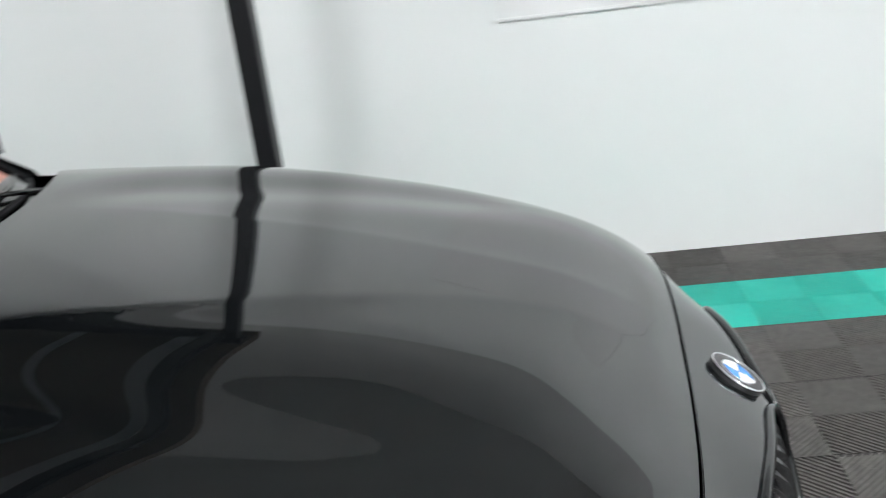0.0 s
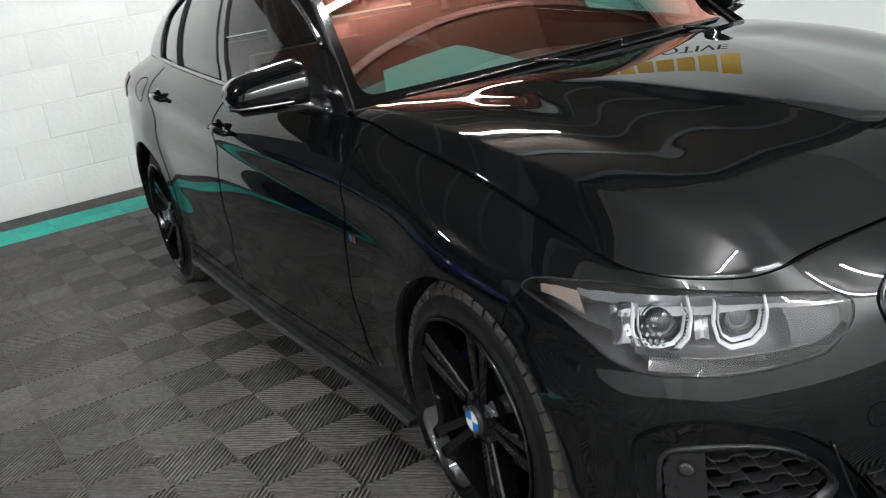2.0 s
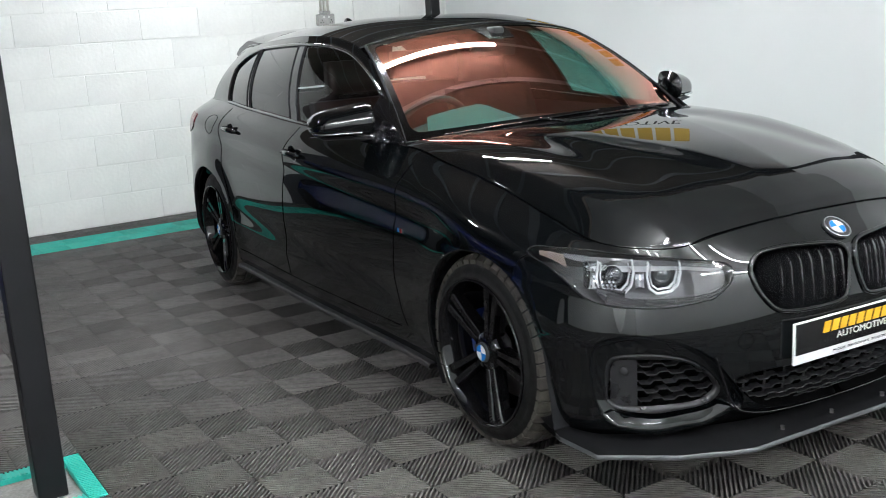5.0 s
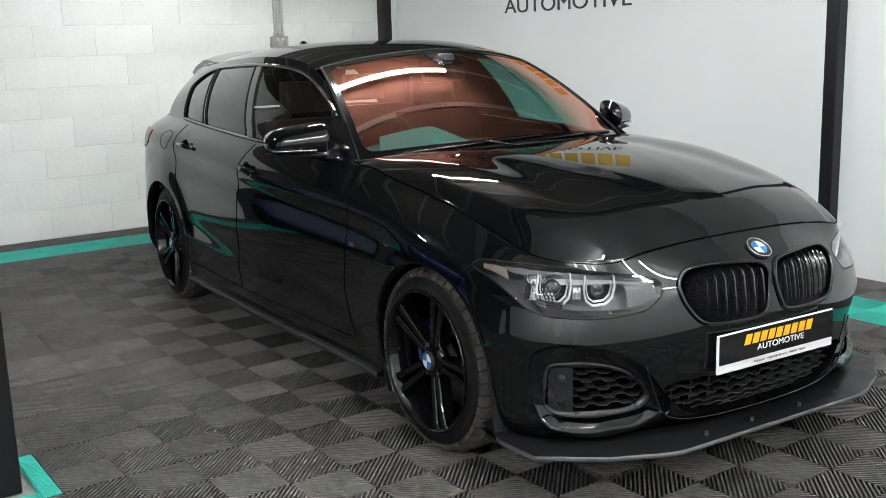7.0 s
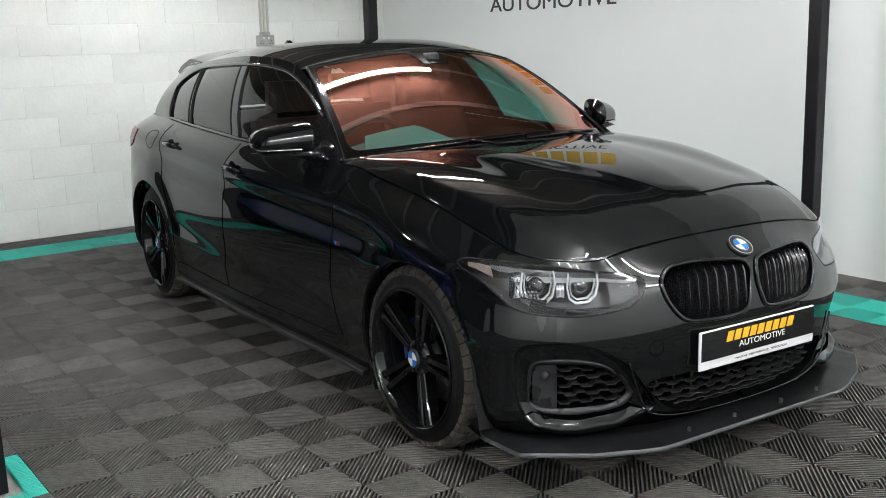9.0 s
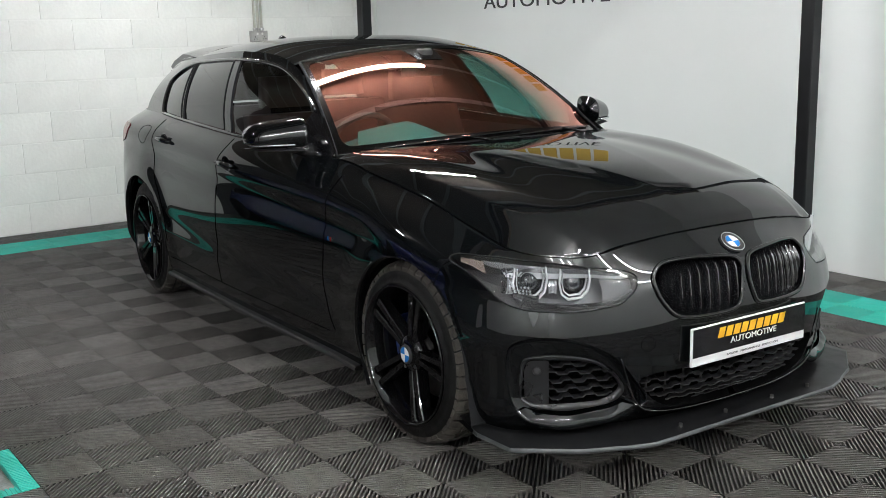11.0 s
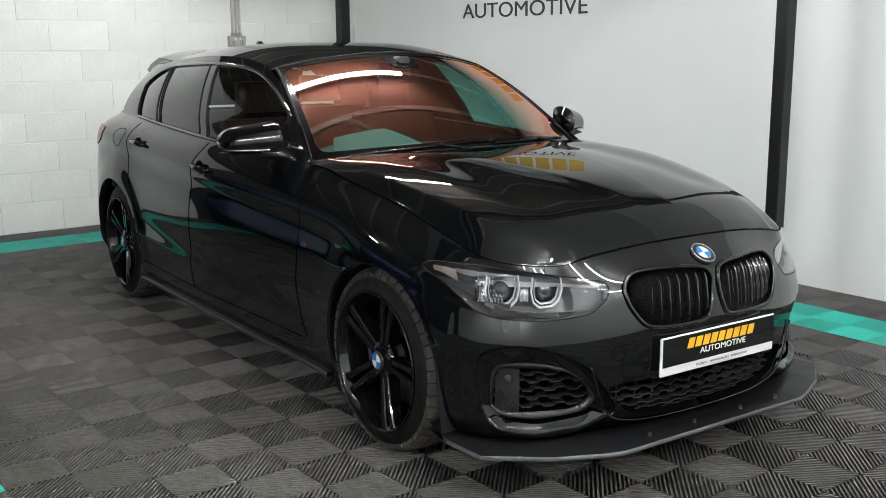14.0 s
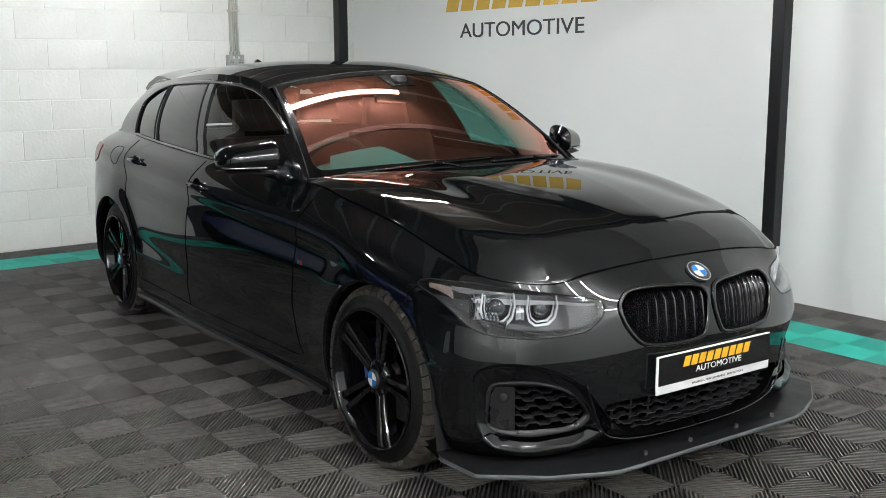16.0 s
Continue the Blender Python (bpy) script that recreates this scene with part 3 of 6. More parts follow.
def bonnet_at(u, w):
    """u: 0 at the front edge to 1 at the windscreen; w: -1 to 1 across."""
    s = abs(w)
    front = level(LEVELS, 4.0 * s)[:2]
    side = level(LEVELS, 4.0 + 4.0 * u)[:2]
    mid = np.array([0.645 - 1.075 * u, 0])
    rear = np.array([-0.43 - 0.19 * s ** 2.2, 0.705 * s])
    c01, c11 = level(LEVELS, 4.0)[:2], level(LEVELS, 8.0)[:2]
    c00, c10 = np.array([0.645, 0]), np.array([-0.43, 0])
    p = (1 - u) * front + u * rear + (1 - s) * mid + s * side - ((1 - u) * (1 - s) * c00 + (1 - u) * s * c01 + u * (1 - s) * c10 + u * s * c11)
    # meets the edges of the wings and the nose exactly
    z = bonnet_z(p[0], p[1])
    z += (1 - u) ** 8 * (level(LEVELS, 4.0 * s)[2] - bonnet_z(*front)) + s ** 24 * (1 - (1 - u) ** 8) * (level(LEVELS, 4.0 + 4.0 * u)[2] - bonnet_z(*side))
    return (p[0], math.copysign(abs(p[1]), w) if w else 0.0, z + 0.001)


def bonnet():
    us, ws = np.linspace(0.004, 0.996, 90), np.linspace(-0.994, 0.994, 161)
    rows = [[Vector(bonnet_at(u, w)) for w in ws] for u in us]
    def tucked(row, ahead):
        return [p + Vector((ahead, 0, -0.022)) for p in row]
    rows = [tucked(rows[0], -0.002)] + rows + [tucked(rows[-1], 0.004)]
    rows = [[row[0] + Vector((0, 0.002, -0.018))] + row + [row[-1] + Vector((0, -0.002, -0.018))] for row in rows]
    return part("bonnet", grid_bm(rows), PAINT, car, angle=50)


bonnet()

# -- cab: windscreen, roof, side windows --
RAIL_X = [-3.16, -2.95, -2.70, -2.30, -1.75, -1.34, -1.05, -0.80, -0.62]
RAIL_Y = [0.5, 0.515, 0.53, 0.555, 0.575, 0.562, 0.59, 0.645, 0.695]
RAIL_Z = [1.215, 1.255, 1.285, 1.312, 1.326, 1.29, 1.176, 1.035, 0.918]
BELT_X, BELT_Y, BELT_Z = TOP_X[12:7:-1], TOP_Y[12:7:-1], TOP_Z[12:7:-1]


def rail(x):
    return np.array([x, curve_at(RAIL_X, RAIL_Y, x), curve_at(RAIL_X, RAIL_Z, x)])


def belt(x):
    return np.array([x, curve_at(BELT_X, BELT_Y, x), curve_at(BELT_X, BELT_Z, x)])


def flank(x, h):
    """The cab's side: h runs from the belt line to the roof rail."""
    p = belt(x) * (1 - h) + rail(x) * h
    p[1] += 0.028 * 4 * h * (1 - h) * min(1, (p[2] - 0.93) / 0.1 if p[2] > 0.93 else 0)
    return p


def windscreen_at(u, w):
    """u: 0 at the base to 1 at the roof; w: -1 to 1 across."""
    s = abs(w)
    low = np.array([-0.46 - 0.21 * s ** 2.2, 0.675 * s, 0.957 - 0.034 * s ** 2])
    high = np.array([-1.18 - 0.075 * s ** 2, 0.540 * s, 1.335 - 0.062 * s ** 2])
    p = low * (1 - u) + high * u
    p[2] += 0.030 * 4 * u * (1 - u)
    return (p[0], math.copysign(p[1], w) if w else 0.0, p[2])


def windscreen():
    us, ws = np.linspace(0, 1, 25), np.linspace(-1, 1, 41)
    pane = part("windscreen", grid_bm([[windscreen_at(u, w) for w in ws] for u in us]), WINDSCREEN, car, "windscreen with an orange colour-shifting tint")
    pane.visible_shadow = False
    bm = bmesh.new()
    for edge in ([windscreen_at(0, w) for w in ws], [windscreen_at(1, w) for w in ws]):
        tube(bm, edge, 0.007, 6)
    for s in (-1, 1):
        tube(bm, [windscreen_at(u, s) for u in us], 0.007, 6)
    part("seal", bm, MATT_BLACK, pane)
    # black printed band round the glass
    bm = bmesh.new()
    def inward(u, w):
        p = Vector(windscreen_at(u, w))
        return p + Vector((0.0012, 0, 0.0020))
    for u0, u1 in ((0.0, 0.06), (0.950, 1.0)):
        grid_bm([[inward(u, w) for w in ws] for u in np.linspace(u0, u1, 4)], bm=bm)
    for su in (0, 1):
        for sw in (-1, 1):
            cu, cw, ru, rw = (0.06 + 0.08) if su == 0 else (0.950 - 0.08), sw * (0.958 - 0.05), 0.08, 0.05
            rows = []
            for t in np.linspace(0, math.pi / 2, 8):
                arc = (cu + (1 if su else -1) * ru * math.sin(t), cw + sw * rw * math.cos(t))
                out = (cu + (1 if su else -1) * ru, cw + sw * rw)
                rows.append([inward(arc[0] + (out[0] - arc[0]) * k, arc[1] + (out[1] - arc[1]) * k) for k in (0, 0.5, 1)])
            grid_bm(rows, bm=bm)
    for w0, w1 in ((-1.0, -0.958), (0.958, 1.0)):
        grid_bm([[inward(u, w) for w in np.linspace(w0, w1, 3)] for u in us], bm=bm)
    grid_bm([[inward(u, w * (0.16 - 0.05 * (1 - u) / 0.22) - 0.02) for w in np.linspace(-1, 1, 7)] for u in np.linspace(0.78, 0.94, 6)], bm=bm)
    part("printed_border", bm, FRIT, pane)
    return pane


windscreen()


def roof_at(x, w):
    s = abs(w)
    r = rail(x)
    front = min(1.0, max(0.0, (-1.18 - x) / 0.5))
    z = r[2] + (0.058 + 0.006 * ease(front)) * (1 - s ** (2.3 + 1.2 * ease(front)))
    xx = x - 0.075 * s * s * (1 - front)
    rr = rail(xx)
    return (xx, math.copysign(rr[1] * s, w) if w else 0.0, rr[2] + (z - r[2]))


def roof():
    xs, ws = np.linspace(-1.182, -3.12, 60), np.linspace(-1, 1, 41)
    part("roof", grid_bm([[roof_at(x, w) for w in ws] for x in xs]), PAINT, car)
    # spoiler that carries the roof on over the rear window, with drooping ends
    rows, low = [], []
    for x, mid, droop, thick in ((-2.58, 0.003, 0.0, 0.010), (-2.72, 0.014, -0.008, 0.016), (-2.86, 0.032, -0.036, 0.030), (-2.98, 0.048, -0.056, 0.045), (-3.09, 0.060, -0.060, 0.050), (-3.20, 0.064, -0.052, 0.046), (-3.28, 0.058, -0.030, 0.030)):
        top = []
        for w in np.linspace(-1, 1, 33):
            p = roof_at(max(x, -3.10), w * 0.97)
            top.append((x + 0.045 * abs(w) ** 5, p[1] * (1 - 0.03 * max(0, (-2.9 - x) / 0.3)), p[2] + mid - (mid + droop) * abs(w) ** 9 - 0.14 * max(0.0, -3.10 - x)))
        rows.append(top)
        low.append([(p[0] + 0.008, p[1] * 0.985, p[2] - thick * (1 - 0.5 * abs(w) ** 9)) for p, w in zip(top, np.linspace(-1, 1, 33))])
    bm = grid_bm(rows + low[::-1], close_u=True)
    bmesh.ops.contextual_create(bm, geom=[e for e in bm.edges if e.is_boundary])
    part("roof_spoiler", bm, PAINT, car, angle=45)
    # tailgate and rear window
    us, ws = np.linspace(0, 1, 16), np.linspace(-1, 1, 31)
    def tail(u, w):
        s = abs(w)
        a = np.array([-3.12 - 0.0 * s, 0.505 * w, 1.222 + 0.042 * (1 - s * s)])
        c = np.array([-3.40 + 0.10 * s ** 2.4, 0.58 * w, 1.003])
        p = a * (1 - u) + c * u
        return (p[0] - 0.02 * math.sin(math.pi * u), p[1], p[2])
    gate = part("tailgate", grid_bm([[tail(u, w) for w in ws] for u in us]), PAINT, car)
    glass_rows = [[Vector(tail(u, w)) + Vector((-0.006, 0, 0.004)) for w in ws * 0.88] for u in np.linspace(0.12, 0.82, 10)]
    part("rear_window", grid_bm(glass_rows), PRIVACY, gate)


roof()
# side windows as closed outlines over (x, h)
WIN_LOW, WIN_HIGH = 0.045, 0.90


def h_top(x):
    """Upper edge of the side glass: runs below the rail, falls towards the tail."""
    if x < -2.30:
        return WIN_HIGH * max(0.0, 1 - ((-2.30 - x) / 0.66) ** 3.5)
    return WIN_HIGH if x < -1.2 else WIN_HIGH - 0.03 * (x + 1.2)


REAR_LOW, REAR_LEAN, REAR_END = -2.645, 0.20, -2.758      # back edge of the quarter window


def cab_side():
    xs = np.concatenate([np.linspace(-0.66, -1.05, 24), np.linspace(-1.05, -2.28, 60)[1:], np.linspace(-2.28, REAR_END, 30)[1:]])
    # name, front foot, its lean, rear foot, its lean
    panes = (("front_side_window", -0.90, 0.0, -1.575, 0.19, SIDE_GLASS), ("rear_side_window", -1.655, 0.21, -2.255, 0.21, PRIVACY), ("quarter_window", -2.285, 0.21, REAR_LOW, REAR_LEAN, PRIVACY))
    for side in (1, -1):
        # painted frame: above the glass, behind it, and the pillar at the tail
        rows = [[flip(flank(x, h), side) for h in np.linspace(h_top(x) + 0.012, 1.0, 8)] for x in xs]
        part("roof_side_frame", grid_bm(rows), PAINT, car)
        bm = bmesh.new()
        grid_bm([[flip(flank(x, h), side) for h in np.linspace(0, 1, 14)] for x in np.linspace(REAR_END, -3.05, 24)], bm=bm)
        grid_bm([[flip(flank(x, h * (REAR_LOW - x) / REAR_LEAN), side) for h in np.linspace(0, 1, 8)] for x in np.linspace(REAR_LOW, REAR_END, 10)], bm=bm)
        bmesh.ops.remove_doubles(bm, verts=bm.verts, dist=0.0005)
        part("rear_pillar", bm, PAINT, car)
        for name, f0, f_lean, r0, r_lean, material in panes:
            pane_rows = []
            for k in np.linspace(0, 1, 52):
                row = []
                for h in np.linspace(0, 1, 28):
                    x = (1 - k) * (f0 - f_lean * h) + k * (r0 - r_lean * h)
                    if name == "quarter_window":
                        x = max(x, REAR_END)
                    hh = WIN_LOW + (max(h_top(x), WIN_LOW + 0.004) - WIN_LOW) * h
                    row.append(Vector(flip(flank(x, hh), side)) - Vector((0, 0.007 * side, 0)))
                pane_rows.append(row)
            pane = part(name, grid_bm(pane_rows), material, car)
            pane.visible_shadow = False
        # B-pillar and divider covers
        for x0, x1, depth in ((-1.572, -1.662, 0.002), (-2.252, -2.290, 0.002)):
            rows = [[Vector(flip(flank(x - 0.20 * h, WIN_LOW - 0.03 + (h_top(x - 0.20 * h) + 0.02 - WIN_LOW + 0.03) * h), side)) - Vector((0, depth * side, 0)) for h in np.linspace(0, 1, 10)] for x in np.linspace(x0, x1, 4)]
            part("pillar_cover", grid_bm(rows), GLOSS_BLACK, car)
            for k in (0, -1):
                part("window_seal", tube(bmesh.new(), [p - Vector((0, 0.001 * side, 0)) for p in rows[k]], 0.0055, 6), MATT_BLACK, car)
        # trim line round the glass
        line = [flank(x, WIN_LOW - 0.02) for x in np.linspace(-0.74, REAR_LOW, 40)] + [flank(REAR_LOW - REAR_LEAN * h, h) for h in np.linspace(0.08, h_top(REAR_END) - 0.06, 8)] + [flank(x, h_top(x)) for x in np.concatenate([np.linspace(REAR_END + 0.015, -2.30, 16), np.linspace(-2.28, -0.92, 40)])]
        part("window_trim", tube(bmesh.new(), [flip(p, side) for p in line], 0.008, 6), GLOSS_BLACK, car)
        # mirror triangle at the foot of the A-pillar
        rows = [[Vector(flip(flank(x, h), side)) - Vector((0, 0.003 * side, 0)) for h in np.linspace(0, 0.95, 6)] for x in np.linspace(-0.66, -0.93, 10)]
        part("mirror_base_panel", grid_bm(rows), GLOSS_BLACK, car)


cab_side()


# -- wheels --
def tyre_profile():
    r, w = WHEEL_R, 0.108
    half = [(0.236, w - 0.004), (0.241, w + 0.010), (0.250, w + 0.010), (0.254, w + 0.002), (0.268, w + 0.003), (0.284, w - 0.003), (0.298, w - 0.014), (0.308, w - 0.028), (r - 0.005, w - 0.044), (r - 0.0015, 0.035)]
    return [(a, -b) for a, b in half] + [(r, 0.0)] + half[::-1]


def wheel(side, x, y, steer=0.0):
    """Outer face towards local -y."""
    root = new("wheel")
    root.parent = car
    turn = steer if side < 0 else 180 + steer
    root.matrix_basis = pose(x, y * side, WHEEL_R, 0, 0, turn)
    tyre = part("tyre", lathe(bmesh.new(), tyre_profile(), 96), RUBBER, root)
    # tread blocks in rows, slanted grooves between; the outer rows wrap over the shoulder
    bm = bmesh.new()
    n = 46
    for row, (y0, y1) in enumerate(((-0.103, -0.062), (-0.052, -0.022), (-0.013, 0.013), (0.022, 0.052), (0.062, 0.103))):
        edge = row in (0, 4)
        cuts = (0.0, 0.22, 0.5, 1.0) if row == 0 else (0.0, 0.5, 0.78, 1.0) if row == 4 else (0.0, 1.0)
        for k in range(n):
            a0 = 2 * math.pi * (k + 0.5 * (row % 2)) / n
            a1 = a0 + 2 * math.pi / n * (0.84 if edge else 0.86)
            skew = 0.035 * (1 if row < 2 else -1 if row > 2 else 0)
            lines = []
            for c in cuts:
                yy = y0 + (y1 - y0) * c
                drop = 0.0005 + 0.0030 * max(0.0, (abs(yy) - 0.04) / 0.03) ** 2 if abs(yy) < 0.085 else 0.0075 + 0.72 * (abs(yy) - 0.085)
                lines.append([bm.verts.new((r * math.cos(a), yy, r * math.sin(a))) for a in (a0 + skew * c, a1 + skew * c) for r in (WHEEL_R - 0.014 - drop, WHEEL_R + 0.004 - drop)])
            for p, q in zip(lines, lines[1:]):
                for u in ((1, 3), (0, 1), (3, 2)):
                    bm.faces.new((p[u[0]], p[u[1]], q[u[1]], q[u[0]]))
            for p in (lines[0], lines[-1]):
                bm.faces.new((p[0], p[1], p[3], p[2]))
    tread = part("tread", bm, TREAD, tyre, smooth=False)
    # rim barrel and lip
    rim = part("rim", lathe(bmesh.new(), [(0.240, -0.112), (0.243, -0.122), (0.241, -0.129), (0.235, -0.126), (0.230, -0.112), (0.226, -0.100), (0.216, -0.070), (0.212, 0.0), (0.210, 0.09), (0.232, 0.10)], 80), RIM, root)
    def spoke(angle, lean):
        bm = bmesh.new()
        rows = []
        for t in np.linspace(0, 1, 10):
            r = 0.050 + 0.182 * t
            off = lean * (0.0130 + 0.0130 * t ** 1.2)
            half = 0.0120 + 0.0020 * t + 0.004 * max(0, t - 0.8)
            face = -0.094 - 0.024 * t + 0.004 * max(0, t - 0.85) / 0.15
            back = face + 0.050 - 0.01 * t
            sect = [(off - half, face + 0.005), (off - half * 0.72, face), (off + half * 0.72, face), (off + half, face + 0.005), (off + half * 0.8, back), (off - half * 0.8, back)]
            c, s = math.cos(angle), math.sin(angle)
            rows.append([(r * c - o * s, d, r * s + o * c) for o, d in sect])
        grid_bm(rows, close_v=True, bm=bm)
        part("spoke", bm, RIM, rim, angle=40)
    for k in range(5):
        for lean in (-1, 1):
            spoke(2 * math.pi * k / 5 - radians(73), lean)
    part("hub", lathe(bmesh.new(), [(0.0, -0.104), (0.034, -0.104), (0.040, -0.102), (0.058, -0.097), (0.070, -0.085), (0.074, -0.04), (0.0, -0.04)], 40), RIM, rim)
    cap = part("centre_cap", lathe(bmesh.new(), [(0.0, -0.1115), (0.028, -0.1115), (0.032, -0.110), (0.034, -0.102)], 36), SATIN_BLACK, root)
    for q in range(4):
        part("cap_quarter", lathe(bmesh.new(), [(0.0, -0.1130), (0.026, -0.1130)], 8, start=q * math.pi / 2, sweep=math.pi / 2), LOGO_BLUE if q % 2 else LOGO_WHITE, cap)
    for k in range(5):
        a = 2 * math.pi * k / 5 - radians(78) + math.pi / 5
        bm = lathe(bmesh.new(), [(0.0, -0.100), (0.008, -0.100), (0.009, -0.090), (0.009, -0.07)], 6)
        bmesh.ops.translate(bm, verts=bm.verts, vec=(0.052 * math.cos(a), 0, 0.052 * math.sin(a)))
        part("bolt", bm, SATIN_BLACK, rim, smooth=False)
    part("brake_disc", lathe(bmesh.new(), [(0.07, -0.005), (0.165, -0.005), (0.170, 0.0), (0.165, 0.022), (0.07, 0.022)], 56), STEEL, root)
    bm = bmesh.new()
    lathe(bm, [(0.105, -0.035), (0.178, -0.035), (0.186, -0.01), (0.186, 0.045), (0.105, 0.045)], 10, start=math.radians(150 if side < 0 else -10), sweep=math.radians(55))
    part("caliper", bm, CALIPER_BLUE, root, angle=40)
    return root


for s in (-1, 1):
    wheel(s, 0.010, 0.688, 2.0)
    wheel(s, AXLE_B, 0.735)


# arch liners and lips
def arches():
    for side in (1, -1):
        for cx, cz in ARCHES:
            angles = np.linspace(math.radians(-32), math.radians(212), 66)
            def edge(a, r):
                x, z = arch_point(cx, cz, r, a)
                col = SKIN.reshape(-1, 3)
                d = (col[:, 0] - x) ** 2 + (col[:, 2] - z) ** 2
                d[col[:, 1] < 0.5] = 9
                return (x, col[d.argmin()][1], z)
            rows = []
            for a in angles:
                x, y, z = edge(a, ARCH_R)
                inner = arch_point(cx, cz, ARCH_R - 0.005, a)
                rows.append([flip(q, side) for q in ((x, y + 0.001, z), (inner[0], y - 0.003, inner[1]), (inner[0], y - 0.03, inner[1]))])
            part("arch_lip", grid_bm(rows), PAINT, car)
            rows = [[(arch_point(cx, cz, r, a)[0], side * y, arch_point(cx, cz, r, a)[1]) for r, y in ((0.349, 0.80), (0.352, 0.70), (0.345, 0.46), (0.05, 0.44))] for a in angles]
            part("arch_liner", grid_bm(rows), MATT_BLACK, car)


arches()
# floor pan, so that no light shows beneath the cab
part("floor_pan", box_bm(-3.3, 0.50, -0.50, 0.50, 0.19, 0.23), MATT_BLACK, car, smooth=False)



# -- front of the car --
def skin_normal(a, v):
    e = 0.02
    du = shell(min(a + e, STATIONS), v) - shell(max(a - e, -0.5), v)
    dv = shell(a, min(v + e, LEVELS)) - shell(a, max(v - e, 0))
    n = np.cross(du, dv)
    n /= np.linalg.norm(n)
    p = shell(a, v)
    return n if n @ np.array([p[0] + 1.4, p[1], 0.0]) > 0 else -n


def raised(a, v, lift):
    return shell(a, v) + skin_normal(a, v) * lift


def rings(poly, steps, lift=0.0, dish=0.0):
    """Rows of skin points from an outline inwards to its middle."""
    mid = poly.mean(0)
    rows = []
    for k in range(steps + 1):
        t = k / steps * 0.98
        rows.append([raised(a, v, lift - dish * math.sin(t * math.pi / 2)) for a, v in poly * (1 - t) + mid * t])
    return rows


def fill_bm(poly, side, lift=0.0, dish=0.0, steps=5):
    rows = [[flip(p, side) for p in row] for row in rings(poly, steps, lift, dish)]
    bm = grid_bm(rows, close_v=True)
    bmesh.ops.contextual_create(bm, geom=list({e for v in list(bm.verts)[-len(poly):] for e in v.link_edges if e.is_boundary}))
    return bm


def wall_bm(poly, side, depth, lift=0.0):
    """The inner wall of an opening."""
    rows = [[flip(raised(a, v, lift - depth * t), side) for a, v in poly] for t in (0, 0.3, 1)]
    return grid_bm(rows, close_v=True)


def rim_bm(poly, side, radius, lift=0.0, closed=True):
    return tube(bmesh.new(), [flip(raised(a, v, lift), side) for a, v in poly], radius, 8, closed=closed)


def span_v(poly, a):
    """The lowest and highest level inside an outline at station a."""
    vs = [v for v in np.linspace(poly[:, 1].min(), poly[:, 1].max(), 80) if inside(poly, a, v)]
    return (vs[0], vs[-1]) if len(vs) > 3 else None


LIGHT_GUIDE = surface("frosted_light_guide", (0.62, 0.63, 0.64), 0.22, spec=0.7, coat=0.5)
CHROME_DARK = surface("smoked_reflector", (0.16, 0.16, 0.17), 0.20, 0.9)
HOUSING = surface("lamp_housing", (0.10, 0.10, 0.105), 0.30, 0.5)
PROJECTOR = surface("projector_glass", (0.02, 0.022, 0.028), 0.03, coat=1.0, spec=0.8)
LAMP_GREY = surface("gloss_grey_lamp_trim", (0.12, 0.12, 0.125), 0.16, 0.35)
PEACH = surface("peach_side_reflector", (0.14, 0.11, 0.095), 0.25, coat=0.6)


